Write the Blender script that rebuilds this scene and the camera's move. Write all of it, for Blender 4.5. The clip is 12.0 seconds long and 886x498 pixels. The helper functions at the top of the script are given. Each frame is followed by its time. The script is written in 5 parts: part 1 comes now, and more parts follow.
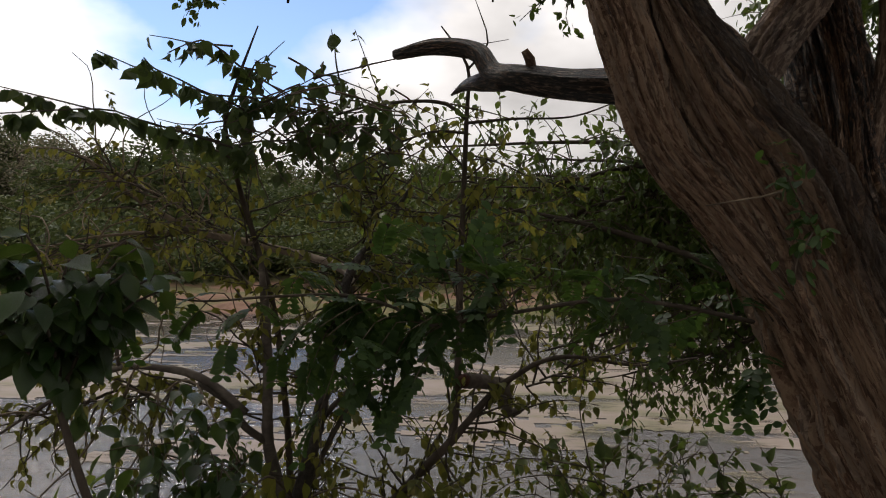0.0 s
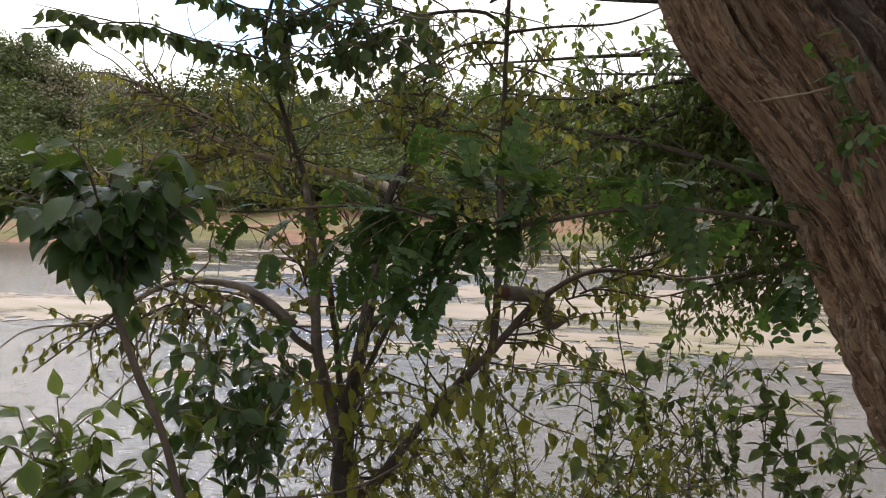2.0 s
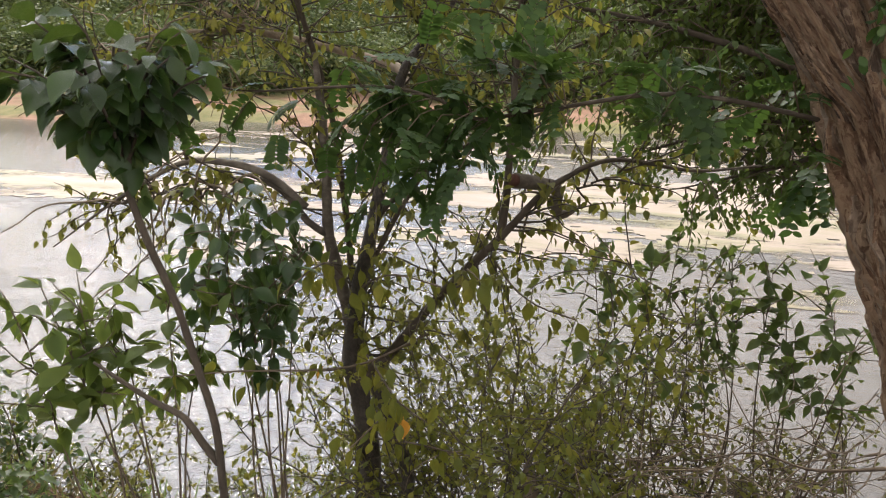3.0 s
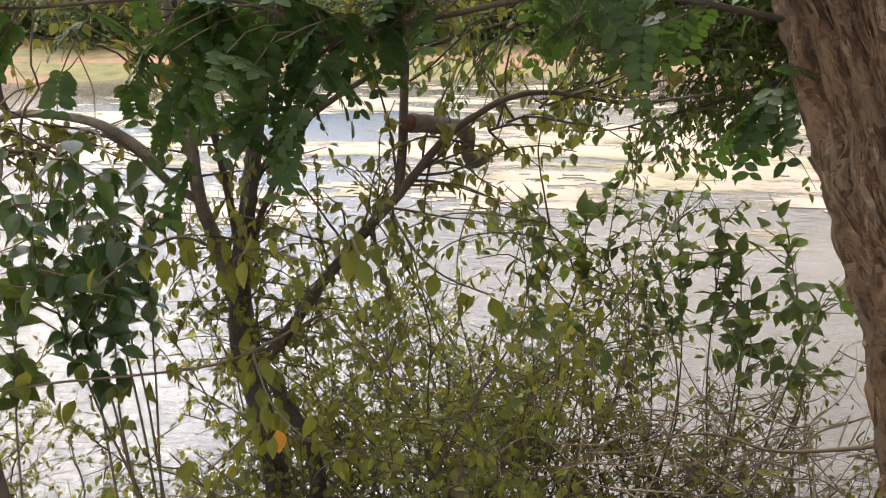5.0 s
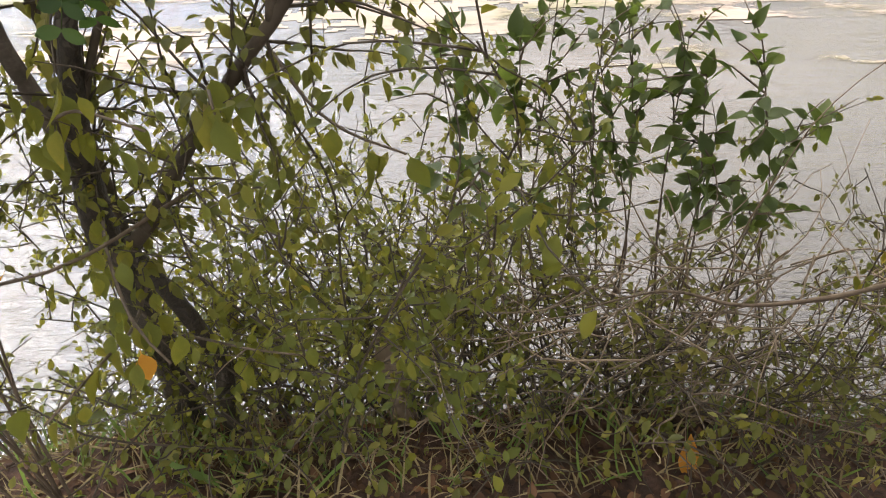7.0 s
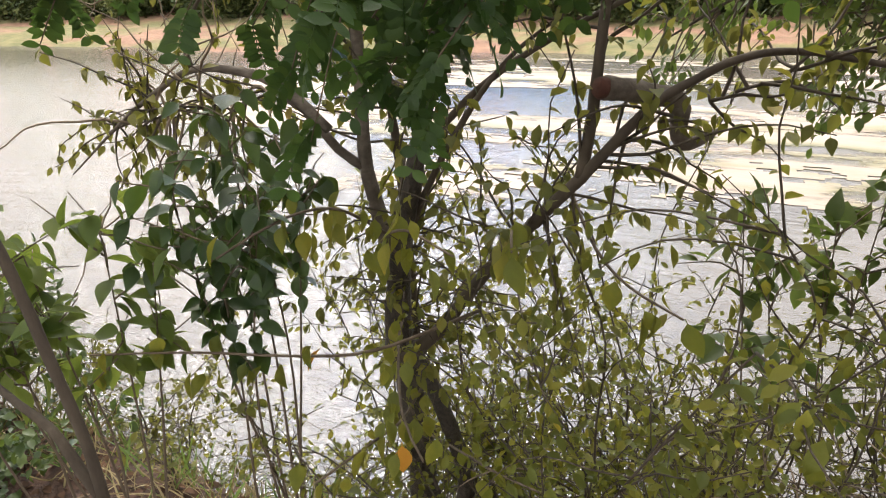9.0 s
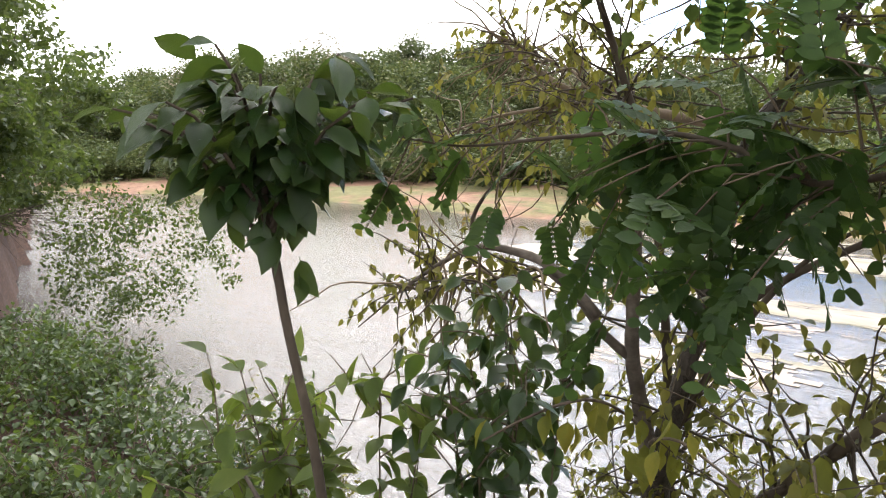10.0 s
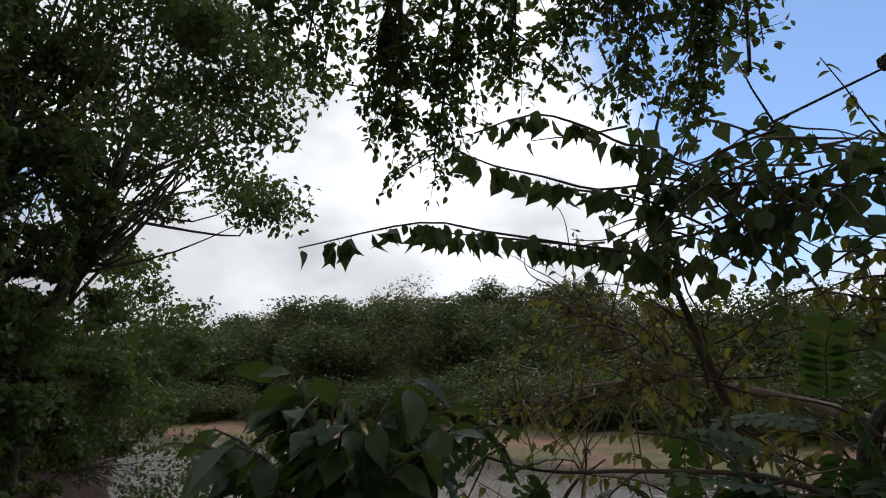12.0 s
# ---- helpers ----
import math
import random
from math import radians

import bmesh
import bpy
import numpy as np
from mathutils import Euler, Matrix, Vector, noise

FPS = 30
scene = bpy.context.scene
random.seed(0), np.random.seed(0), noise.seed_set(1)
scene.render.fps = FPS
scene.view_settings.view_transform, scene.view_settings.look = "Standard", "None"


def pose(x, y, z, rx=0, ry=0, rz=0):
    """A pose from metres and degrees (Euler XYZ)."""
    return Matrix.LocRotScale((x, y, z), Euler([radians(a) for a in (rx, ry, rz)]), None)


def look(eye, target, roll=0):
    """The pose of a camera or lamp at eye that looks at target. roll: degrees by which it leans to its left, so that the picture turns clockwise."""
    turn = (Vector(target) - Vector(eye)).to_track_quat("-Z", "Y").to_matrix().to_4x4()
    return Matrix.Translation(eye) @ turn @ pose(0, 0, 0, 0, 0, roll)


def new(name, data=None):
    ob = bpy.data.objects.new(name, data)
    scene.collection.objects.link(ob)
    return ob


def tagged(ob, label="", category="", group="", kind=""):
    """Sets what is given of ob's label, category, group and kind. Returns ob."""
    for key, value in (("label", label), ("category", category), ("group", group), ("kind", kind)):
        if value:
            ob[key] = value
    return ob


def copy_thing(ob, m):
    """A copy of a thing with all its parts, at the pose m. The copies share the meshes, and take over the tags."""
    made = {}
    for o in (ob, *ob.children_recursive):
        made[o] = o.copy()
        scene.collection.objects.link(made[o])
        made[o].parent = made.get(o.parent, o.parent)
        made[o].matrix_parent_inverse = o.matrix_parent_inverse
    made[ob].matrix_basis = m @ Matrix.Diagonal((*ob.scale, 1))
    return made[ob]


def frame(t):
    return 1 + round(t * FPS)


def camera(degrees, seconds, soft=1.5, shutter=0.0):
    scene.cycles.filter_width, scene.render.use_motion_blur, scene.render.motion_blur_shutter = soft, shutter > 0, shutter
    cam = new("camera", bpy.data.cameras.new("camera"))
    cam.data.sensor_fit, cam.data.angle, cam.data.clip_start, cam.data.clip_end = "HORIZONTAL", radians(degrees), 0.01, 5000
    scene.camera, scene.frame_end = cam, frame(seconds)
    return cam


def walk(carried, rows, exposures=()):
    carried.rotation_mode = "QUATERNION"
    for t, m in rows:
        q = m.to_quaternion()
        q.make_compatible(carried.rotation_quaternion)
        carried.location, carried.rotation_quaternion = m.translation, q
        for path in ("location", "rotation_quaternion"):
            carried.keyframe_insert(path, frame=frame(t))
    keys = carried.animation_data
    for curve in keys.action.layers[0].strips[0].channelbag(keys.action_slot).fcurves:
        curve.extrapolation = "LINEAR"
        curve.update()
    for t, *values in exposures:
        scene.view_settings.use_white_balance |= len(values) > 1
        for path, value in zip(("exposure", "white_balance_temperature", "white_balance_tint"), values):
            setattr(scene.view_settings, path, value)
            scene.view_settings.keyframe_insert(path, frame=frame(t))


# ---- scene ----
cam = camera(66.9, 12.0, 1.1)
PATH = [
    (0, (0.658, 1.039, 1.669), (0.5172, 3.033, 1.652), 0.96),
    (0.5, (0.68, 1.054, 1.674), (0.6906, 3.054, 1.629), 0.12),
    (1, (0.694, 1.053, 1.671), (0.7179, 3.052, 1.6), -0.27),
    (1.5, (0.701, 1.042, 1.655), (0.6094, 3.037, 1.533), 0.073),
    (2, (0.7, 1.035, 1.628), (0.4019, 2.999, 1.399), 0.23),
    (2.5, (0.704, 1.037, 1.621), (0.2201, 2.933, 1.209), -0.19),
    (3, (0.714, 1.036, 1.623), (0.3874, 2.929, 1.067), 1.4),
    (3.5, (0.725, 1.071, 1.624), (0.5395, 2.962, 0.9977), -0.27),
    (3.7, (0.747, 1.099, 1.612), (0.5186, 2.983, 0.9817), -0.39),
    (5.3, (0.825, 1.498, 1.522), (0.6273, 3.345, 0.7808), -0.27),
    (5.5, (0.826, 1.572, 1.5), (0.548, 3.358, 0.6437), 0.77),
    (6, (0.806, 1.687, 1.454), (0.7129, 3.364, 0.3684), -0.16),
    (6.5, (0.807, 1.708, 1.446), (0.8429, 3.344, 0.2956), -1.2),
    (6.7, (0.807, 1.714, 1.445), (0.8551, 3.349, 0.294), -0.84),
    (8.3, (0.817, 1.689, 1.457), (0.6574, 3.493, 0.6071), 1),
    (8.5, (0.822, 1.682, 1.465), (0.4858, 3.467, 0.6266), -0.097),
    (9, (0.829, 1.669, 1.478), (0.04967, 3.353, 0.7309), -1.3),
    (9.5, (0.803, 1.669, 1.481), (-0.2949, 3.232, 0.8905), -0.83),
    (9.8, (0.82, 1.647, 1.516), (-0.507, 3.087, 1.109), -0.4),
    (10, (0.777, 1.653, 1.525), (-0.641, 3.036, 1.25), 0),
    (10.5, (0.737, 1.662, 1.556), (-0.834, 2.9, 1.521), 1.1),
    (11, (0.733, 1.669, 1.595), (-0.893, 2.824, 1.757), -0.4),
    (11.5, (0.735, 1.679, 1.626), (-0.857, 2.837, 1.98), 0.3),
    (12, (0.753, 1.682, 1.643), (-0.793, 2.876, 2.072), 0),
]
walk(
    cam,
    [(t, look(eye, target, roll)) for t, eye, target, roll in PATH],
    [(0.0, -0.55, 6950, 13), (0.5, -0.25, 6950, 13), (1.0, 0.2, 6900, 12), (1.5, 0.48, 6750, 11), (2.5, 0.92, 6800, 11), (3.5, 1.42, 7000, 11.5), (5.5, 1.48, 7050, 11.5), (6.7, 1.52, 6950, 11), (8.3, 1.45, 7050, 11.5), (9.5, 1.55, 6850, 10.5), (10.2, 1.4, 6600, 10.5), (11, 0.42, 6400, 11), (12.0, -0.72, 6300, 10)],
)

# ---------------------------------------------------------------- world, sun
world = bpy.data.worlds.new("sky")
scene.world = world
world.use_nodes = True
wn, wl = world.node_tree.nodes, world.node_tree.links
sky = wn.new("ShaderNodeTexSky")
sky.sky_type, sky.sun_disc = "NISHITA", False
SUN_EL, SUN_AZ = radians(48), radians(-38)
sky.sun_elevation, sky.sun_rotation = SUN_EL, SUN_AZ
sky.air_density, sky.dust_density, sky.ozone_density = 1.0, 0.1, 4.0
wtc = wn.new("ShaderNodeTexCoord")
wmap = wn.new("ShaderNodeMapping")
wmap.inputs["Scale"].default_value = (1.0, 1.0, 1.7)
wmap.inputs["Location"].default_value = (0.55, 0.2, 0.0)
wno = wn.new("ShaderNodeTexNoise")
wno.inputs["Scale"].default_value, wno.inputs["Detail"].default_value, wno.inputs["Roughness"].default_value = 2.1, 7, 0.5
wra = wn.new("ShaderNodeMapRange")
wra.inputs["From Min"].default_value, wra.inputs["From Max"].default_value = 0.42, 0.60
wsh = wn.new("ShaderNodeTexNoise")
wsh.inputs["Scale"].default_value, wsh.inputs["Detail"].default_value = 4.5, 6
wcr = wn.new("ShaderNodeMapRange")
wcr.inputs["From Min"].default_value, wcr.inputs["From Max"].default_value = 0.3, 0.7
wcr.inputs["To Min"].default_value, wcr.inputs["To Max"].default_value = 7.3, 14.8
wcol = wn.new("ShaderNodeVectorMath")
wcol.operation = "SCALE"
wcol.inputs[0].default_value = (0.97, 0.98, 1.0)
wmix = wn.new("ShaderNodeMix")
wmix.data_type = "RGBA"
wbg = wn["Background"]
wbg.inputs["Strength"].default_value = 0.1
wl.new(wtc.outputs["Generated"], wmap.inputs["Vector"])
wl.new(wmap.outputs["Vector"], wno.inputs["Vector"])
wl.new(wmap.outputs["Vector"], wsh.inputs["Vector"])
# the clouds open to blue towards one side of the sky
wdist = wn.new("ShaderNodeVectorMath")
wdist.operation = "DISTANCE"
wdist.inputs[1].default_value = (-0.33, 0.83, 0.45)
wgap = wn.new("ShaderNodeMapRange")
wgap.inputs["From Min"].default_value, wgap.inputs["From Max"].default_value = 0.12, 0.37
wgap.inputs["To Min"].default_value, wgap.inputs["To Max"].default_value = -0.3, 0.22
wadd = wn.new("ShaderNodeMath")
wadd.operation = "ADD"
wl.new(wtc.outputs["Generated"], wdist.inputs[0])
wl.new(wdist.outputs["Value"], wgap.inputs["Value"])
wl.new(wno.outputs["Fac"], wadd.inputs[0])
wl.new(wgap.outputs["Result"], wadd.inputs[1])
wl.new(wadd.outputs[0], wra.inputs["Value"])
wl.new(wsh.outputs["Fac"], wcr.inputs["Value"])
# thin cloud glows towards the sun
wdot = wn.new("ShaderNodeVectorMath")
wdot.operation = "DOT_PRODUCT"
wdot.inputs[1].default_value = (math.sin(SUN_AZ) * math.cos(SUN_EL), math.cos(SUN_AZ) * math.cos(SUN_EL), math.sin(SUN_EL))
wglow = wn.new("ShaderNodeMapRange")
wglow.inputs["From Min"].default_value, wglow.inputs["From Max"].default_value = 0.6, 1.0
wglow.inputs["To Min"].default_value, wglow.inputs["To Max"].default_value = 0.95, 2.0
wmul = wn.new("ShaderNodeMath")
wmul.operation = "MULTIPLY"
wl.new(wtc.outputs["Generated"], wdot.inputs[0])
wl.new(wdot.outputs["Value"], wglow.inputs["Value"])
wl.new(wcr.outputs["Result"], wmul.inputs[0])
wl.new(wglow.outputs["Result"], wmul.inputs[1])
wl.new(wmul.outputs[0], wcol.inputs["Scale"])
wl.new(wra.outputs["Result"], wmix.inputs["Factor"])
wblue = wn.new("ShaderNodeVectorMath")
wblue.operation = "SCALE"
wblue.inputs["Scale"].default_value = 2.3
wl.new(sky.outputs["Color"], wblue.inputs[0])
wl.new(wblue.outputs["Vector"], wmix.inputs["A"])
wl.new(wcol.outputs["Vector"], wmix.inputs["B"])
wl.new(wmix.outputs["Result"], wbg.inputs["Color"])

sun_data = bpy.data.lights.new("sun", "SUN")
sun_data.energy, sun_data.angle, sun_data.color = 1.0, radians(8), (1.0, 0.95, 0.86)
sun = new("sun", sun_data)
sun_dir = Vector((math.sin(SUN_AZ) * math.cos(SUN_EL), math.cos(SUN_AZ) * math.cos(SUN_EL), math.sin(SUN_EL)))
sun.matrix_world = look(sun_dir * 50, (0, 0, 0))

# ---------------------------------------------------------------- materials


def nodes_of(name):
    m = bpy.data.materials.new(name)
    m.use_nodes = True
    return m, m.node_tree.nodes, m.node_tree.links


def ramp(n, stops):
    r = n.new("ShaderNodeValToRGB")
    while len(r.color_ramp.elements) < len(stops):
        r.color_ramp.elements.new(0.5)
    for e, (p, c) in zip(r.color_ramp.elements, stops):
        e.position, e.color = p, (*c, 1)
    return r


def noise_tex(n, l, coord, scale, detail=5, stretch=(1, 1, 1), rough=0.6):
    mp = n.new("ShaderNodeMapping")
    mp.inputs["Scale"].default_value = stretch
    t = n.new("ShaderNodeTexNoise")
    t.inputs["Scale"].default_value, t.inputs["Detail"].default_value, t.inputs["Roughness"].default_value = scale, detail, rough
    l.new(coord, mp.inputs["Vector"])
    l.new(mp.outputs["Vector"], t.inputs["Vector"])
    return t


def leaf_material(name, stops, rough=0.45, through_light=0.3, glow=(0.25, 0.35, 0.05), spread=1.0, patch=2.0):
    """Leaf blade: colour by leaf and by patch, sheen, light passing through."""
    m, n, l = nodes_of(name)
    b = n["Principled BSDF"]
    geo, obj, tc = n.new("ShaderNodeNewGeometry"), n.new("ShaderNodeObjectInfo"), n.new("ShaderNodeTexCoord")
    big = noise_tex(n, l, tc.outputs["Object"], patch, 3)
    add = n.new("ShaderNodeMath")
    add.operation = "ADD"
    l.new(geo.outputs["Random Per Island"], add.inputs[0])
    l.new(obj.outputs["Random"], add.inputs[1])
    fr = n.new("ShaderNodeMath")
    fr.operation = "FRACT"
    l.new(add.outputs[0], fr.inputs[0])
    mixv = n.new("ShaderNodeMath")
    mixv.operation = "MULTIPLY_ADD"
    mixv.inputs[1].default_value = 0.55 * spread
    l.new(fr.outputs[0], mixv.inputs[0])
    half = n.new("ShaderNodeMath")
    half.operation = "MULTIPLY_ADD"
    half.inputs[1].default_value, half.inputs[2].default_value = 0.9, -0.2
    l.new(big.outputs["Fac"], half.inputs[0])
    l.new(half.outputs[0], mixv.inputs[2])
    r = ramp(n, stops)
    l.new(mixv.outputs[0], r.inputs["Fac"])
    l.new(r.outputs["Color"], b.inputs["Base Color"])
    fine = noise_tex(n, l, tc.outputs["Object"], 140, 3)
    rr = n.new("ShaderNodeMapRange")
    rr.inputs["To Min"].default_value, rr.inputs["To Max"].default_value = rough - 0.12, rough + 0.15
    l.new(fine.outputs["Fac"], rr.inputs["Value"])
    l.new(rr.outputs["Result"], b.inputs["Roughness"])
    b.inputs["Specular IOR Level"].default_value = 0.32 if rough > 0.4 else 0.5
    bump = n.new("ShaderNodeBump")
    bump.inputs["Strength"].default_value, bump.inputs["Distance"].default_value = 0.25, 0.004
    l.new(fine.outputs["Fac"], bump.inputs["Height"])
    l.new(bump.outputs["Normal"], b.inputs["Normal"])
    tr = n.new("ShaderNodeBsdfTranslucent")
    tint = n.new("ShaderNodeMix")
    tint.data_type, tint.blend_type = "RGBA", "MIX"
    tint.inputs["Factor"].default_value = 0.55
    tint.inputs["B"].default_value = (*glow, 1)
    l.new(r.outputs["Color"], tint.inputs["A"])
    l.new(tint.outputs["Result"], tr.inputs["Color"])
    mx = n.new("ShaderNodeMixShader")
    mx.inputs["Fac"].default_value = through_light
    l.new(b.outputs["BSDF"], mx.inputs[1])
    l.new(tr.outputs["BSDF"], mx.inputs[2])
    l.new(mx.outputs["Shader"], n["Material Output"].inputs["Surface"])
    return m


def bark_material(name, stops, grain=9.0, stretch=(1, 1, 0.16), depth=0.02, rough=0.9, lean=(0, 0, 0), cracks=0.0):
    m, n, l = nodes_of(name)
    b = n["Principled BSDF"]
    tc = n.new("ShaderNodeTexCoord")
    turn = n.new("ShaderNodeMapping")
    turn.inputs["Rotation"].default_value = [radians(a) for a in lean]
    l.new(tc.outputs["Object"], turn.inputs["Vector"])
    g = noise_tex(n, l, turn.outputs["Vector"], grain, 8, stretch, 0.7)
    big = noise_tex(n, l, turn.outputs["Vector"], grain * 0.22, 4)
    # open cracks between the bark plates
    fis = n.new("ShaderNodeTexVoronoi")
    fis.feature = "DISTANCE_TO_EDGE"
    fis.inputs["Scale"].default_value = grain * 1.5
    fmap = n.new("ShaderNodeMapping")
    fmap.inputs["Scale"].default_value = (stretch[0], stretch[1], stretch[2] * 1.3)
    warp = n.new("ShaderNodeMix")
    warp.data_type = "VECTOR"
    warp.inputs["Factor"].default_value = 0.22
    l.new(turn.outputs["Vector"], warp.inputs["A"])
    l.new(big.outputs["Color"], warp.inputs["B"])
    l.new(warp.outputs["Result"], fmap.inputs["Vector"])
    l.new(fmap.outputs["Vector"], fis.inputs["Vector"])
    fr = n.new("ShaderNodeMapRange")
    fr.inputs["From Max"].default_value = 0.16
    fr.inputs["To Min"].default_value, fr.inputs["To Max"].default_value = -cracks, 0.0
    l.new(fis.outputs["Distance"], fr.inputs["Value"])
    mixa = n.new("ShaderNodeMath")
    mixa.operation = "MULTIPLY_ADD"
    mixa.inputs[1].default_value = 0.65 if not cracks else 0.95
    l.new(g.outputs["Fac"], mixa.inputs[0])
    mixv = n.new("ShaderNodeMath")
    mixv.operation = "ADD"
    l.new(mixa.outputs[0], mixv.inputs[0])
    l.new(fr.outputs["Result"], mixv.inputs[1])
    half = n.new("ShaderNodeMath")
    half.operation = "MULTIPLY_ADD"
    half.inputs[1].default_value, half.inputs[2].default_value = 0.7, -0.15 if not cracks else -0.28
    l.new(big.outputs["Fac"], half.inputs[0])
    l.new(half.outputs[0], mixa.inputs[2])
    r = ramp(n, stops)
    l.new(mixv.outputs[0], r.inputs["Fac"])
    l.new(r.outputs["Color"], b.inputs["Base Color"])
    b.inputs["Roughness"].default_value = rough
    bump = n.new("ShaderNodeBump")
    bump.inputs["Strength"].default_value, bump.inputs["Distance"].default_value = 0.9, depth
    l.new(mixv.outputs[0], bump.inputs["Height"])
    l.new(bump.outputs["Normal"], b.inputs["Normal"])
    return m


def plated_bark(name, pieces=0.0, tone_shift=-0.58, rough=0.82, stained=False):
    """Old bark: long fibrous plates along the stem, dark furrows between, grey and red-brown patches."""
    m, n, l = nodes_of(name)
    b = n["Principled BSDF"]
    at = n.new("ShaderNodeAttribute")
    at.attribute_name = "grain"
    v = at.outputs["Vector"]
    plates = noise_tex(n, l, v, 62, 8, (1, 1, 0.26), 0.72)
    fibre = noise_tex(n, l, v, 170, 4, (1, 1, 0.16), 0.6)
    flakes = noise_tex(n, l, v, 105, 4, (1, 1, 0.38), 0.6)
    patch = noise_tex(n, l, v, 3.2, 4, (1, 1, 0.6), 0.6)
    ridged = n.new("ShaderNodeTexNoise")
    ridged.noise_type = "RIDGED_MULTIFRACTAL"
    ridged.inputs["Scale"].default_value, ridged.inputs["Detail"].default_value = 26, 4
    rmap = n.new("ShaderNodeMapping")
    rmap.inputs["Scale"].default_value = (1, 1, 0.28)
    l.new(v, rmap.inputs["Vector"])
    l.new(rmap.outputs["Vector"], ridged.inputs["Vector"])
    rr = n.new("ShaderNodeMapRange")
    rr.inputs["From Min"].default_value, rr.inputs["From Max"].default_value = 0.2, 1.6
    rr.inputs["To Min"].default_value, rr.inputs["To Max"].default_value = 0.3, -0.3
    l.new(ridged.outputs["Fac"], rr.inputs["Value"])

    def plus(a, k, rest):
        q = n.new("ShaderNodeMath")
        q.operation = "MULTIPLY_ADD"
        q.inputs[1].default_value = k
        l.new(a, q.inputs[0])
        l.new(rest, q.inputs[2])
        return q.outputs[0]
    hgt = plus(plates.outputs["Fac"], 1.1, rr.outputs["Result"])
    hgt = plus(flakes.outputs["Fac"], 0.5, hgt)
    chip = n.new("ShaderNodeMapRange")
    chip.inputs["From Min"].default_value, chip.inputs["From Max"].default_value = 0.52, 0.6
    l.new(flakes.outputs["Fac"], chip.inputs["Value"])
    tone = plus(chip.outputs["Result"], 0.3, plus(fibre.outputs["Fac"], 0.35, hgt))
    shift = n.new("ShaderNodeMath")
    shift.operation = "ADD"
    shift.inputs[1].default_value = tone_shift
    if pieces:
        geo = n.new("ShaderNodeNewGeometry")
        tone = plus(geo.outputs["Random Per Island"], pieces, tone)
    l.new(tone, shift.inputs[0])
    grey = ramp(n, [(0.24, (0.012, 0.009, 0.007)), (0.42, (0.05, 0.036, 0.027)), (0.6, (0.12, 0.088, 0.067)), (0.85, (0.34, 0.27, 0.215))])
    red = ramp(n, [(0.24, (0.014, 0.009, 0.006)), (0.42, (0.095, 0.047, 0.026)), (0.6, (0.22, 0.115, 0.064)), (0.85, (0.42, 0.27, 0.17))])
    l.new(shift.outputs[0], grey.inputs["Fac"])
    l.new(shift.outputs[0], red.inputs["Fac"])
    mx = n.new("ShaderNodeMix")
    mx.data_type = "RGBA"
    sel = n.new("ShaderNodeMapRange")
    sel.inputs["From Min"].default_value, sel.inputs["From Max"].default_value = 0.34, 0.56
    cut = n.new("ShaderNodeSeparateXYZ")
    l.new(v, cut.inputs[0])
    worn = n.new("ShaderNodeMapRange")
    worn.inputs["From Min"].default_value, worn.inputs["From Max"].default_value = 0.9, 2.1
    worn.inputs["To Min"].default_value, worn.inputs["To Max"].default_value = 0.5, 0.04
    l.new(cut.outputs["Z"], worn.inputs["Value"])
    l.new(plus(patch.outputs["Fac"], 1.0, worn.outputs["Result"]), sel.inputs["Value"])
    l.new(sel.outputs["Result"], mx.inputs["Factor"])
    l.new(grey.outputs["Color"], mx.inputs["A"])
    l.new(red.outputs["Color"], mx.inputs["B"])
    b.inputs["Roughness"].default_value = rough
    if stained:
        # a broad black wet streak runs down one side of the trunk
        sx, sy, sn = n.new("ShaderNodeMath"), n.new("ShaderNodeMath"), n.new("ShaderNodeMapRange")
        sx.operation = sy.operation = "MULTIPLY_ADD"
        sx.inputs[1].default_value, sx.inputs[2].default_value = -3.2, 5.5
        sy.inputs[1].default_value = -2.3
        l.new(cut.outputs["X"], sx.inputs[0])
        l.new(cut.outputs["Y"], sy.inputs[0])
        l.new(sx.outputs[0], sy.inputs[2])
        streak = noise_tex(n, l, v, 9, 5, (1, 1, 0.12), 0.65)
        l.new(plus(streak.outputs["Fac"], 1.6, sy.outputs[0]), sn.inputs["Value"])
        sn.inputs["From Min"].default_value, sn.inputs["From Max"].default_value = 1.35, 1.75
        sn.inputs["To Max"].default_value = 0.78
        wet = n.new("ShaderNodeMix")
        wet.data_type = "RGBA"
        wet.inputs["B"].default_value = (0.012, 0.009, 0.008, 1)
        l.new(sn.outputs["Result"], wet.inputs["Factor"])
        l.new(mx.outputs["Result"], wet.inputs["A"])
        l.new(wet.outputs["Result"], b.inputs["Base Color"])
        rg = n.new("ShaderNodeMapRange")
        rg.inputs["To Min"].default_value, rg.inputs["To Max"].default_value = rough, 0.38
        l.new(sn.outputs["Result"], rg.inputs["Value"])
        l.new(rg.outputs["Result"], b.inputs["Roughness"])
    else:
        l.new(mx.outputs["Result"], b.inputs["Base Color"])
    bump = n.new("ShaderNodeBump")
    bump.inputs["Strength"].default_value, bump.inputs["Distance"].default_value = 1.0, 0.05
    l.new(plus(fibre.outputs["Fac"], 0.2, hgt), bump.inputs["Height"])
    l.new(bump.outputs["Normal"], b.inputs["Normal"])
    return m


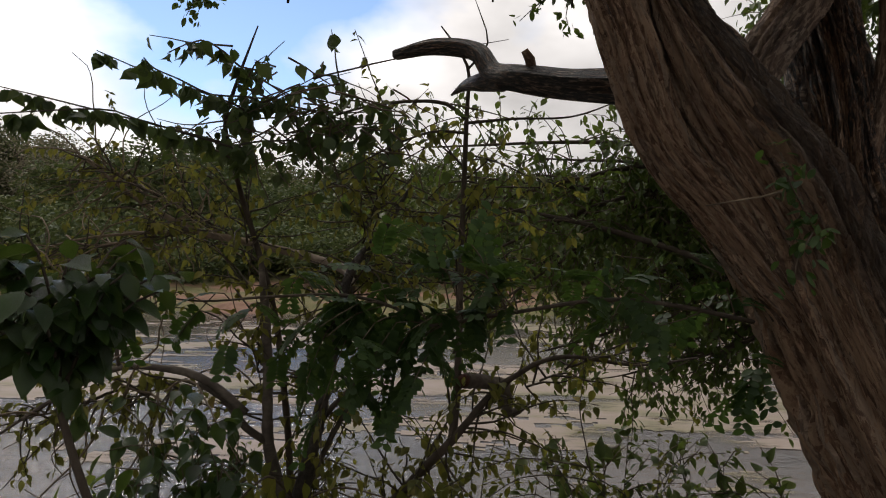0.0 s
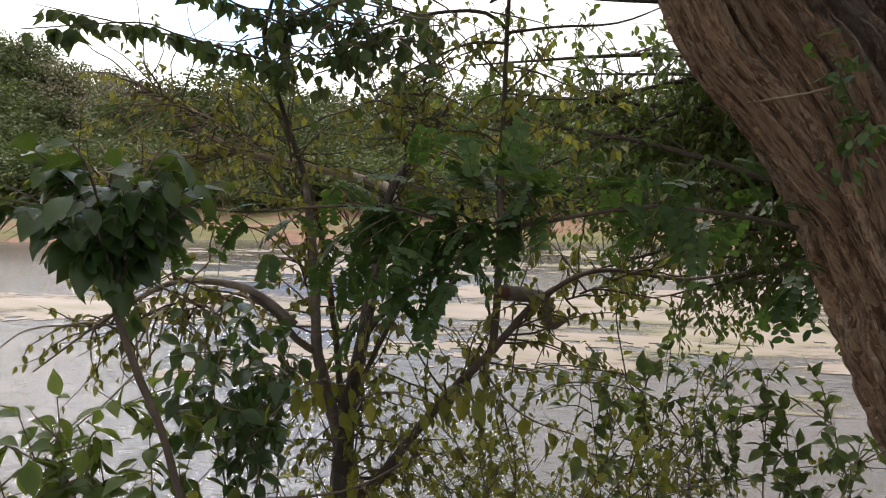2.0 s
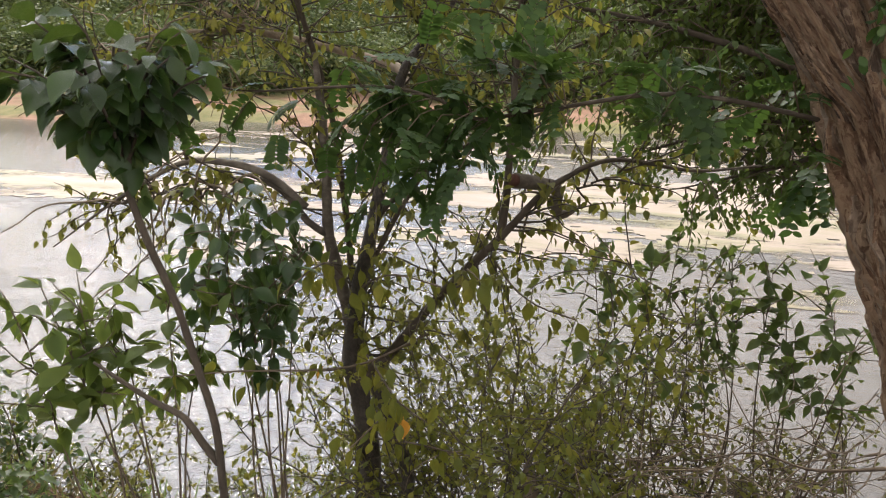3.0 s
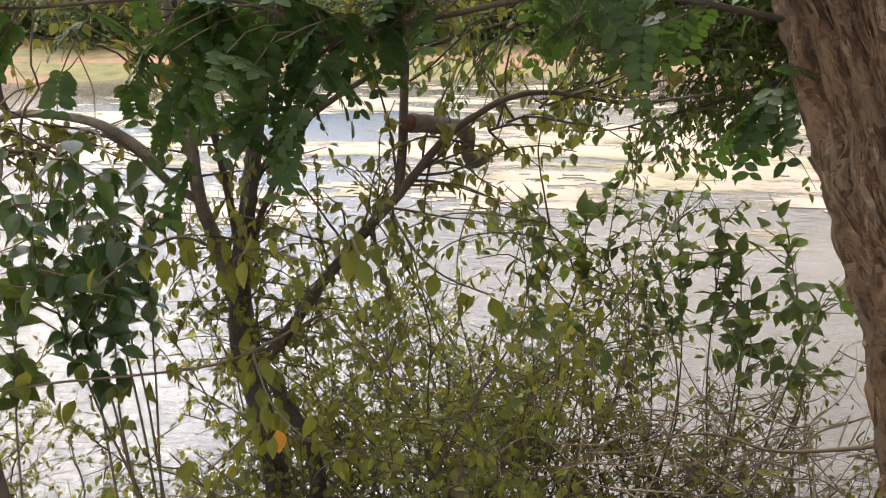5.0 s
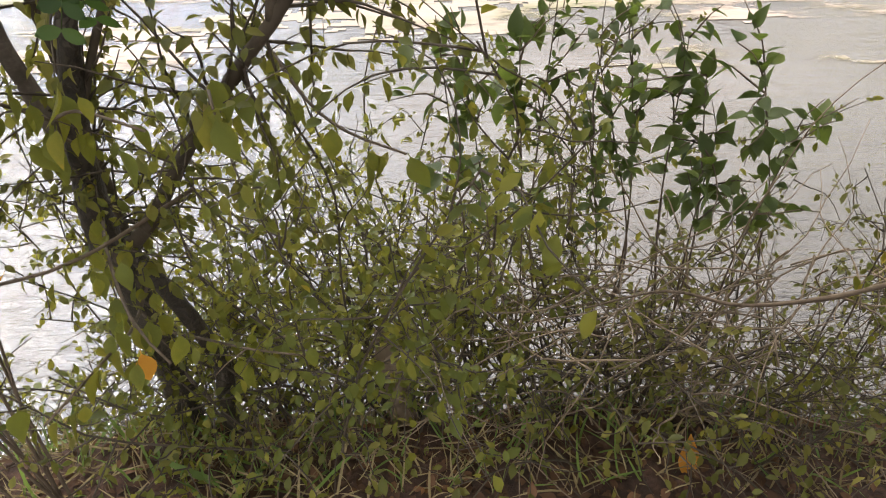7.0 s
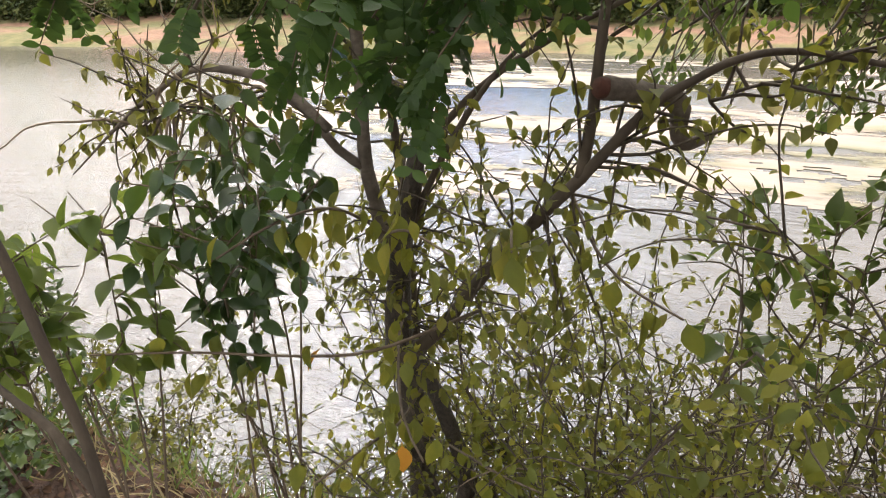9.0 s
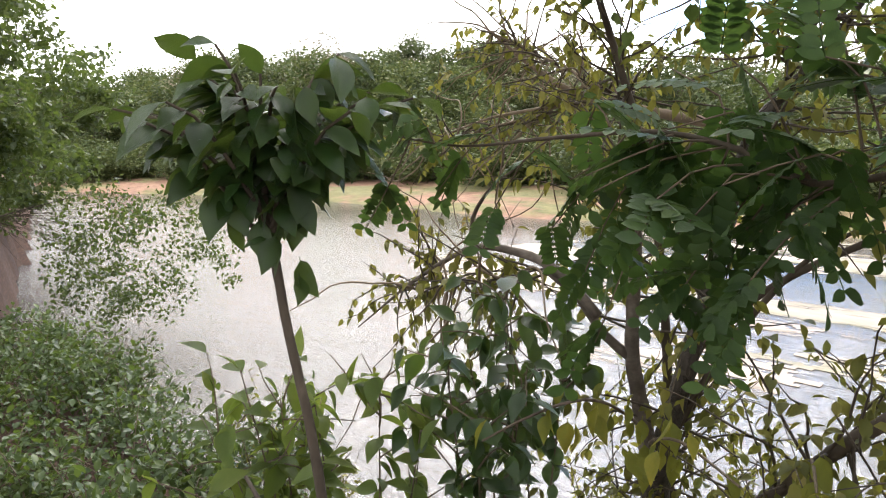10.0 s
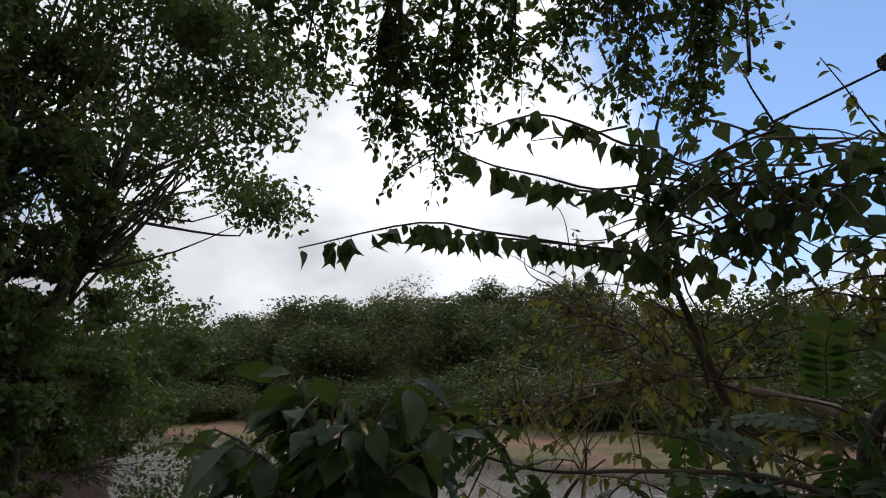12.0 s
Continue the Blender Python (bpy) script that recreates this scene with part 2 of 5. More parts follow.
M_HEART = leaf_material("heart_leaf", [(0.0, (0.015, 0.032, 0.014)), (0.55, (0.038, 0.065, 0.026)), (0.85, (0.08, 0.1, 0.038)), (1.0, (0.2, 0.15, 0.04))], 0.5, 0.24)
M_GLOSSY = leaf_material("glossy_leaf", [(0.0, (0.006, 0.019, 0.006)), (0.6, (0.02, 0.052, 0.013)), (1.0, (0.055, 0.1, 0.024))], 0.3, 0.28)
M_YELLOWGREEN = leaf_material("yellow_green_leaf", [(0.0, (0.042, 0.065, 0.014)), (0.5, (0.11, 0.135, 0.024)), (0.85, (0.23, 0.215, 0.032)), (1.0, (0.42, 0.26, 0.03))], 0.5, 0.42, (0.42, 0.37, 0.045))
M_PINNATE = leaf_material("pinnate_leaf", [(0.0, (0.012, 0.031, 0.011)), (0.6, (0.037, 0.075, 0.021)), (1.0, (0.09, 0.135, 0.03))], 0.5, 0.32, (0.16, 0.28, 0.04))
M_SMALL = leaf_material("small_leaf", [(0.0, (0.036, 0.047, 0.014)), (0.5, (0.1, 0.108, 0.027)), (0.85, (0.2, 0.18, 0.045)), (1.0, (0.29, 0.18, 0.05))], 0.55, 0.42, (0.36, 0.34, 0.05), patch=5)
M_CANOPY = leaf_material("canopy_leaf", [(0.0, (0.012, 0.025, 0.01)), (0.6, (0.03, 0.055, 0.017)), (1.0, (0.08, 0.1, 0.028))], 0.5, 0.26)
M_SHORE = leaf_material("shore_leaf", [(0.0, (0.012, 0.024, 0.009)), (0.6, (0.036, 0.055, 0.017)), (1.0, (0.1, 0.11, 0.032))], 0.5, 0.28)
M_FAR = leaf_material("far_leaf", [(0.0, (0.014, 0.028, 0.012)), (0.4, (0.045, 0.068, 0.022)), (0.75, (0.12, 0.13, 0.042)), (1.0, (0.24, 0.19, 0.085))], 0.6, 0.2, (0.2, 0.25, 0.06), 0.8, 0.25)
M_FARDRY = leaf_material("far_dry_leaf", [(0.0, (0.09, 0.085, 0.06)), (0.5, (0.2, 0.18, 0.12)), (1.0, (0.34, 0.29, 0.2))], 0.7, 0.15, (0.3, 0.27, 0.15), 0.8, 0.25)
M_HEDGE = leaf_material("hedge_leaf", [(0.0, (0.022, 0.042, 0.013)), (0.6, (0.06, 0.088, 0.022)), (1.0, (0.13, 0.15, 0.036))], 0.45, 0.34)
M_MIDGREEN = leaf_material("mid_green_leaf", [(0.0, (0.03, 0.06, 0.014)), (0.5, (0.085, 0.13, 0.028)), (1.0, (0.17, 0.2, 0.045))], 0.45, 0.45, (0.3, 0.38, 0.05))
M_BUSH = leaf_material("bush_leaf", [(0.0, (0.012, 0.026, 0.009)), (0.6, (0.035, 0.06, 0.018)), (1.0, (0.09, 0.12, 0.035))], 0.42, 0.28)
M_DRYLEAF = leaf_material("dry_leaf", [(0.0, (0.035, 0.018, 0.011)), (0.5, (0.085, 0.043, 0.025)), (0.85, (0.17, 0.09, 0.048)), (1.0, (0.3, 0.14, 0.05))], 0.75, 0.1, (0.3, 0.15, 0.05), patch=7)
M_ORANGE = leaf_material("orange_leaf", [(0.0, (0.5, 0.2, 0.03)), (1.0, (0.65, 0.33, 0.05))], 0.5, 0.4, (0.7, 0.35, 0.05))
M_GRASS = leaf_material("green_grass", [(0.0, (0.05, 0.1, 0.025)), (1.0, (0.16, 0.24, 0.06))], 0.5, 0.35, (0.3, 0.4, 0.08))
M_STRAW = leaf_material("dry_grass", [(0.0, (0.14, 0.11, 0.06)), (0.6, (0.28, 0.22, 0.12)), (1.0, (0.42, 0.35, 0.2))], 0.7, 0.25, (0.4, 0.33, 0.15))
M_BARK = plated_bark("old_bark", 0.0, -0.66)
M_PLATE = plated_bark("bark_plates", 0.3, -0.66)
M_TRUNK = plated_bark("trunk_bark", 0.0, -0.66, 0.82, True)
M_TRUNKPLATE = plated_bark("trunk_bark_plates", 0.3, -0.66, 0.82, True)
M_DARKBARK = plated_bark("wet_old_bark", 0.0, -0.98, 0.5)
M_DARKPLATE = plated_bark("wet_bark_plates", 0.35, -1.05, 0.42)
M_STEM = bark_material("stem_bark", [(0.2, (0.022, 0.016, 0.012)), (0.6, (0.07, 0.053, 0.038)), (0.95, (0.18, 0.15, 0.11))], 40, (1, 1, 0.3), 0.004)
M_TWIG = bark_material("twig_bark", [(0.2, (0.045, 0.03, 0.022)), (0.6, (0.11, 0.08, 0.055)), (0.95, (0.2, 0.16, 0.11))], 60, (1, 1, 0.5), 0.002)
M_DEAD = bark_material("dead_twig", [(0.2, (0.08, 0.058, 0.042)), (0.6, (0.2, 0.15, 0.105)), (0.95, (0.36, 0.29, 0.21))], 60, (1, 1, 0.4), 0.002)
M_GREYWOOD = bark_material("grey_wood", [(0.2, (0.03, 0.023, 0.018)), (0.5, (0.1, 0.08, 0.065)), (0.8, (0.22, 0.185, 0.15))], 60, (0.4, 1, 1), 0.004)
M_WET = bark_material("wet_bark", [(0.2, (0.012, 0.009, 0.007)), (0.55, (0.04, 0.03, 0.023)), (0.9, (0.12, 0.1, 0.08))], 34, (1, 1, 0.25), 0.006, 0.6, cracks=0.25)
M_CUT = bark_material("cut_wood", [(0.2, (0.03, 0.011, 0.008)), (0.6, (0.085, 0.03, 0.02)), (0.95, (0.17, 0.07, 0.04))], 90, (1, 1, 1), 0.003)


def ground_material():
    m, n, l = nodes_of("bank_soil")
    b = n["Principled BSDF"]
    tc = n.new("ShaderNodeTexCoord")
    fine = noise_tex(n, l, tc.outputs["Object"], 28, 8)
    mid = noise_tex(n, l, tc.outputs["Object"], 2.2, 6)
    big = noise_tex(n, l, tc.outputs["Object"], 0.22, 5, (1, 1.8, 1))
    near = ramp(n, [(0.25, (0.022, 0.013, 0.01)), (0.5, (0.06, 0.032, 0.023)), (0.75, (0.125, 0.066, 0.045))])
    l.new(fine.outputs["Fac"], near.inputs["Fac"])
    red = ramp(n, [(0.3, (0.14, 0.072, 0.046)), (0.7, (0.26, 0.148, 0.096))])
    l.new(mid.outputs["Fac"], red.inputs["Fac"])
    straw = ramp(n, [(0.3, (0.075, 0.08, 0.024)), (0.7, (0.17, 0.145, 0.06))])
    l.new(mid.outputs["Fac"], straw.inputs["Fac"])
    sel = n.new("ShaderNodeMapRange")
    sel.inputs["From Min"].default_value, sel.inputs["From Max"].default_value = 0.46, 0.56
    l.new(big.outputs["Fac"], sel.inputs["Value"])
    far = n.new("ShaderNodeMix")
    far.data_type = "RGBA"
    l.new(sel.outputs["Result"], far.inputs["Factor"])
    l.new(straw.outputs["Color"], far.inputs["A"])
    l.new(red.outputs["Color"], far.inputs["B"])
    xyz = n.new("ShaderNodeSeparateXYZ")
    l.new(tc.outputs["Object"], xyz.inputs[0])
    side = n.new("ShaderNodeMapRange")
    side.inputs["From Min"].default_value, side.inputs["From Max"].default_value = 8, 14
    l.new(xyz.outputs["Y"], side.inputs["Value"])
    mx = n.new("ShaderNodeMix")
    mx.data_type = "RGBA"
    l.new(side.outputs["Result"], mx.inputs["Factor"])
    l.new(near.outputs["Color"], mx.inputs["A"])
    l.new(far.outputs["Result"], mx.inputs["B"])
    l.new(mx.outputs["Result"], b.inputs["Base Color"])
    b.inputs["Roughness"].default_value = 0.95
    bump = n.new("ShaderNodeBump")
    bump.inputs["Strength"].default_value, bump.inputs["Distance"].default_value = 0.8, 0.02
    l.new(fine.outputs["Fac"], bump.inputs["Height"])
    l.new(bump.outputs["Normal"], b.inputs["Normal"])
    return m


def water_material():
    """Turbid pond water: pale silt below a glossy, lightly rippled skin."""
    m, n, l = nodes_of("pond_water")
    b = n["Principled BSDF"]
    tc = n.new("ShaderNodeTexCoord")
    big = noise_tex(n, l, tc.outputs["Object"], 0.3, 5, (0.5, 1.3, 1))
    r = ramp(n, [(0.3, (0.058, 0.054, 0.053)), (0.55, (0.095, 0.088, 0.09)), (0.8, (0.135, 0.126, 0.13))])
    l.new(big.outputs["Fac"], r.inputs["Fac"])
    l.new(r.outputs["Color"], b.inputs["Base Color"])
    b.inputs["Roughness"].default_value, b.inputs["IOR"].default_value = 0.06, 1.5
    b.inputs["Specular IOR Level"].default_value = 1.0
    w1 = noise_tex(n, l, tc.outputs["Object"], 7, 6, (0.55, 1.8, 1))
    w2 = noise_tex(n, l, tc.outputs["Object"], 1.6, 4, (0.6, 1.5, 1))
    # the wind ripples the open water by the near bank, the far side lies calm
    xyz = n.new("ShaderNodeSeparateXYZ")
    l.new(tc.outputs["Object"], xyz.inputs[0])
    calm = n.new("ShaderNodeMapRange")
    calm.inputs["From Min"].default_value, calm.inputs["From Max"].default_value = 8, 17
    calm.inputs["To Min"].default_value, calm.inputs["To Max"].default_value = 1.1, 0.22
    l.new(xyz.outputs["Y"], calm.inputs["Value"])
    wind = n.new("ShaderNodeMath")
    wind.operation = "MULTIPLY"
    add = n.new("ShaderNodeMath")
    add.operation = "ADD"
    l.new(w1.outputs["Fac"], add.inputs[0])
    l.new(w2.outputs["Fac"], add.inputs[1])
    l.new(add.outputs[0], wind.inputs[0])
    l.new(calm.outputs["Result"], wind.inputs[1])
    bump = n.new("ShaderNodeBump")
    bump.inputs["Strength"].default_value, bump.inputs["Distance"].default_value = 1.0, 0.034
    l.new(wind.outputs[0], bump.inputs["Height"])
    l.new(bump.outputs["Normal"], b.inputs["Normal"])
    return m


def algae_material():
    m, n, l = nodes_of("floating_algae")
    b = n["Principled BSDF"]
    tc = n.new("ShaderNodeTexCoord")
    a = noise_tex(n, l, tc.outputs["Object"], 1.1, 7, (0.5, 1.5, 1))
    r = ramp(n, [(0.32, (0.1, 0.095, 0.04)), (0.44, (0.2, 0.17, 0.1)), (0.52, (0.24, 0.19, 0.145)), (0.7, (0.3, 0.232, 0.195))])
    l.new(a.outputs["Fac"], r.inputs["Fac"])
    l.new(r.outputs["Color"], b.inputs["Base Color"])
    b.inputs["Roughness"].default_value = 0.6
    f = noise_tex(n, l, tc.outputs["Object"], 25, 4)
    # torn mats: open water shows through the gaps
    h1 = noise_tex(n, l, tc.outputs["Object"], 0.62, 10, (0.45, 1.35, 1), 0.66)
    gap = n.new("ShaderNodeMapRange")
    gap.inputs["From Min"].default_value, gap.inputs["From Max"].default_value = 0.44, 0.52
    l.new(h1.outputs["Fac"], gap.inputs["Value"])
    l.new(gap.outputs["Result"], b.inputs["Alpha"])
    bump = n.new("ShaderNodeBump")
    bump.inputs["Strength"].default_value, bump.inputs["Distance"].default_value = 0.5, 0.01
    l.new(f.outputs["Fac"], bump.inputs["Height"])
    l.new(bump.outputs["Normal"], b.inputs["Normal"])
    return m


M_GROUND, M_WATER, M_ALGAE = ground_material(), water_material(), algae_material()

# ---------------------------------------------------------------- mesh tools
rng = np.random.default_rng(7)


def mesh_of(name, co, tris, material, smooth=False):
    """A mesh from arrays of points and triangles or quads."""
    me = bpy.data.meshes.new(name)
    co, tris = np.asarray(co, float), np.asarray(tris, np.int32)
    k = tris.shape[1]
    me.vertices.add(len(co))
    me.vertices.foreach_set("co", co.ravel())
    me.loops.add(tris.size)
    me.loops.foreach_set("vertex_index", tris.ravel())
    me.polygons.add(len(tris))
    me.polygons.foreach_set("loop_start", np.arange(0, tris.size, k, dtype=np.int32))
    me.polygons.foreach_set("use_smooth", np.full(len(tris), smooth))
    me.materials.append(material)
    me.update(calc_edges=True)
    return me


def child(name, me, parent, label="", kind=""):
    ob = new(name, me)
    ob.parent = parent
    return tagged(ob, label, "", "", kind)


def thing(name, base, label, category, group="", kind=""):
    ob = new(name)
    ob.empty_display_size = 0.1
    ob.location = base
    bpy.context.view_layer.update()
    return tagged(ob, label, category, group, kind)


def curve_points(pts, step):
    """A smooth line through the points (Catmull-Rom), with even steps."""
    p = np.array(pts, float)
    p = np.vstack([2 * p[0] - p[1], p, 2 * p[-1] - p[-2]])
    out, u_all = [], []
    for i in range(1, len(p) - 2):
        n = max(2, int(np.linalg.norm(p[i + 1] - p[i]) / step))
        t = np.linspace(0, 1, n, endpoint=i == len(p) - 3)[:, None]
        a, b, c, d = p[i - 1], p[i], p[i + 1], p[i + 2]
        out.append(0.5 * (2 * b + (c - a) * t + (2 * a - 5 * b + 4 * c - d) * t**2 + (3 * b - a - 3 * c + d) * t**3))
        u_all.append((i - 1 + t[:, 0]) / (len(p) - 3))
    return np.vstack(out), np.concatenate(u_all)


def tube_arrays(pts, radii, sides=7, step=0.05, rough=0.0, flute=None):
    """Rings round a smooth line; flute(angle, height along, centre) scales the radius."""
    c, u = curve_points(pts, step)
    r = np.interp(u, np.linspace(0, 1, len(radii)), radii)
    d = np.gradient(c, axis=0)
    d /= np.linalg.norm(d, axis=1)[:, None] + 1e-9
    ref = np.array([0.31, 0.22, 0.92]) if abs(d[0, 2]) < 0.8 else np.array([0.95, 0.3, 0.05])
    co = []
    ang = np.linspace(0, 2 * np.pi, sides, endpoint=False)
    for i in range(len(c)):
        a = np.cross(d[i], ref)
        a /= np.linalg.norm(a)
        b = np.cross(d[i], a)
        rr = np.full(sides, r[i])
        if rough:
            rr = rr * (1 + rough * rng.normal(size=sides))
        if flute is not None:
            rr = rr * np.array([flute(t, u[i], c[i]) for t in ang])
        co.append(c[i] + np.cos(ang)[:, None] * a * rr[:, None] + np.sin(ang)[:, None] * b * rr[:, None])
    n = len(c)
    co = np.vstack(co + [c[:1], c[-1:]])
    j = np.arange(sides)
    k = (j + 1) % sides
    faces = []
    for i in range(n - 1):
        faces.append(np.stack([i * sides + j, i * sides + k, (i + 1) * sides + k], 1))
        faces.append(np.stack([i * sides + j, (i + 1) * sides + k, (i + 1) * sides + j], 1))
    faces.append(np.stack([k, j, np.full(sides, n * sides)], 1))
    faces.append(np.stack([(n - 1) * sides + j, (n - 1) * sides + k, np.full(sides, n * sides + 1)], 1))
    return co, np.vstack(faces)


def joined(arrays):
    co, tr, off = [], [], 0
    for c, t in arrays:
        co.append(c)
        tr.append(t + off)
        off += len(c)
    return np.vstack(co), np.vstack(tr)


def tubes(name, arrays, material, parent, label="", kind=""):
    co, tr = joined(arrays)
    return child(name, mesh_of(name, co - np.array(parent.location), tr, material, True), parent, label, kind)


# leaf blades: length 1 along +y, face to +z, folded along the midrib and arched
def blade(outline, fold=0.12, arch=0.18, petiole=0.0):
    """outline: half widths at even steps from base to tip."""
    n = len(outline)
    co, tr = [], []
    for i, w in enumerate(outline):
        y = i / (n - 1)
        z = -arch * y * y
        co += [(-w, y, z + fold * w / 0.3), (0, y, z), (w, y, z + fold * w / 0.3)]
    for i in range(n - 1):
        a = 3 * i
        tr += [(a, a + 1, a + 4), (a, a + 4, a + 3), (a + 1, a + 2, a + 5), (a + 1, a + 5, a + 4)]
    if petiole:
        m = len(co)
        co += [(-0.012, -petiole, 0.03), (0.012, -petiole, 0.03), (0.012, 0.02, 0), (-0.012, 0.02, 0)]
        tr += [(m, m + 1, m + 2), (m, m + 2, m + 3)]
    return np.array(co, float), np.array(tr)


HEART = blade([0.12, 0.33, 0.39, 0.35, 0.26, 0.15, 0.06, 0.0], 0.14, 0.25, 0.35)
HEART[0][0:3:2, 1] -= 0.1
SAPLEAF = blade([0.02, 0.19, 0.28, 0.3, 0.25, 0.13, 0.0], 0.1, 0.32, 0.12)
SAPLEAF[0][[3, 5, 9, 11, 15, 17], 2] += np.array([0.02, -0.015, -0.02, 0.02, 0.02, -0.02])
OVATE = blade([0.02, 0.2, 0.28, 0.27, 0.2, 0.1, 0.0], 0.1, 0.22, 0.15)
LOWLEAF = blade([0.02, 0.25, 0.24, 0.0], 0.1, 0.2)
LEAFLET = blade([0.04, 0.25, 0.29, 0.22, 0.0], 0.06, 0.1)
TINY = (np.array([(0, 0, 0), (0.3, 0.45, 0.08), (0, 1, -0.1), (-0.3, 0.45, 0.08)], float), np.array([(0, 1, 2), (0, 2, 3)]))


def frames_of(pos, ahead, up, size):
    """Matrices (k, 3, 3) and places (k, 3) for blades at pos that point ahead, with their faces towards up."""
    ahead = ahead / (np.linalg.norm(ahead, axis=1)[:, None] + 1e-9)
    x = np.cross(ahead, up)
    x /= np.linalg.norm(x, axis=1)[:, None] + 1e-9
    z = np.cross(x, ahead)
    return np.stack([x, ahead, z], 2) * np.asarray(size)[:, None, None], pos


def scattered(shape, mats):
    """All blades in one pair of arrays."""
    m, p = mats
    v, f = shape
    co = np.einsum("kij,nj->kni", m, v) + p[:, None]
    tr = f[None] + (np.arange(len(p)) * len(v))[:, None, None]
    return co.reshape(-1, 3), tr.reshape(-1, 3)


def foliage(name, shape, mats, material, parent, label="", kind="stuff"):
    co, tr = scattered(shape, mats)
    return child(name, mesh_of(name, co - np.array(parent.location), tr, material, True), parent, label, kind)


SHARED = {}


def leaf_objects(name, key, shape, mats, material, parent, odd=None, odd_material=None):
    """Single leaves, each an object on one mesh."""
    for nm, mat in ((key, material), (key + "_odd", odd_material)):
        if mat and nm not in SHARED:
            SHARED[nm] = mesh_of(nm, *shape, mat, True)
    m, p = mats
    for i in range(len(p)):
        ob = new(name, SHARED[key + "_odd" if odd and i in odd else key])
        ob.parent = parent
        mw = Matrix([(*map(float, m[i][r]), float(p[i][r]) - parent.location[r]) for r in range(3)] + [(0, 0, 0, 1)])
        ob.matrix_local = mw


def rand_dirs(k):
    v = rng.normal(size=(k, 3))
    return v / np.linalg.norm(v, axis=1)[:, None]


def grow(start, way, length, bend=0.25, droop=0.0, n=6):
    """A wandering line from start."""
    p, w = [np.array(start, float)], np.array(way, float)
    w /= np.linalg.norm(w)
    for _ in range(n - 1):
        w = w + bend * rng.normal(size=3) * 0.5 + np.array([0, 0, -droop])
        w /= np.linalg.norm(w)
        p.append(p[-1] + w * length / (n - 1))
    return np.array(p)


def along(pts, k, lo=0.1, hi=1.0):
    """k random places on a line, with the direction there."""
    c, u = curve_points(pts, 0.02)
    keep = (u >= lo) & (u <= hi)
    c, d = c[keep], np.gradient(c, axis=0)[keep]
    i = rng.integers(0, len(c), k)
    return c[i], d[i] / (np.linalg.norm(d[i], axis=1)[:, None] + 1e-9)


def leaves_on(lines, per, size, hang=0.4, spread=1.0, offset=0.01, lo=0.15):
    """Blade frames on lines: pointing outwards, hanging by the given share."""
    pos, ahead = [], []
    for ln in lines:
        k = max(1, int(per * np.linalg.norm(np.diff(ln, axis=0), axis=1).sum()))
        p, d = along(ln, k, lo)
        a = 0.5 * d + spread * rand_dirs(k) + np.array([0, 0, -hang * 2])
        pos.append(p + offset * rand_dirs(k))
        ahead.append(a)
    pos, ahead = np.vstack(pos), np.vstack(ahead)
    up = np.array([0, 0, 1.0]) + 0.6 * rand_dirs(len(pos))
    return frames_of(pos, ahead, up, size * rng.uniform(0.6, 1.15, len(pos)))


def pinnate(lines, per, length, leaflets=7, size=0.03):
    """Feather leaves on lines: leaflets in pairs on a hanging midrib."""
    pos, ahead, up, ribs = [], [], [], []
    for ln in lines:
        k = max(1, int(per * np.linalg.norm(np.diff(ln, axis=0), axis=1).sum()))
        p, d = along(ln, k, 0.1)
        for q, w in zip(p, d):
            g = grow(q, 0.5 * w + 0.9 * rand_dirs(1)[0] + np.array([0, 0, -0.3]), length * rng.uniform(0.7, 1.2), 0.15, 0.12, 5)
            ribs.append(g)
            c, u = curve_points(g, length / leaflets)
            t = np.gradient(c, axis=0)
            t /= np.linalg.norm(t, axis=1)[:, None] + 1e-9
            side = np.cross(t, np.array([0.1, 0.2, 1.0]) + 0.4 * rng.normal(size=3))
            side /= np.linalg.norm(side, axis=1)[:, None] + 1e-9
            for s in (-1, 1):
                pos.append(c)
                ahead.append(s * side + 0.45 * t)
                up.append(np.cross(side, t))
    pos, ahead, up = np.vstack(pos), np.vstack(ahead), np.vstack(up)
    up = np.where(up[:, 2:3] < 0, -up, up) + 0.15 * rand_dirs(len(pos))
    return frames_of(pos, ahead, up, size * rng.uniform(0.75, 1.15, len(pos))), ribs


# ---------------------------------------------------------------- ground, water
WATER = -0.5


def shore_far(x):
    """How far ahead the far shore lies, by x."""
    y = 21.0 + 0.15 * max(-16, min(8, x)) + 0.4 * math.sin(x * 0.55) + 0.25 * math.sin(x * 1.3 + 1) - 0.012 * max(0, x - 2) ** 2 - 0.02 * max(0, -24 - x) ** 2
    return max(2.0, y)


RIDGE_WAY = (-85, -70, -63, -57, -51, -47, -41, -37, -25, -13, 10, 50)
RIDGE_TILT = (4.5, 5.6, 7.7, 8.6, 9.9, 10.4, 9.6, 8.4, 7.6, 7.0, 7.0, 7.0)


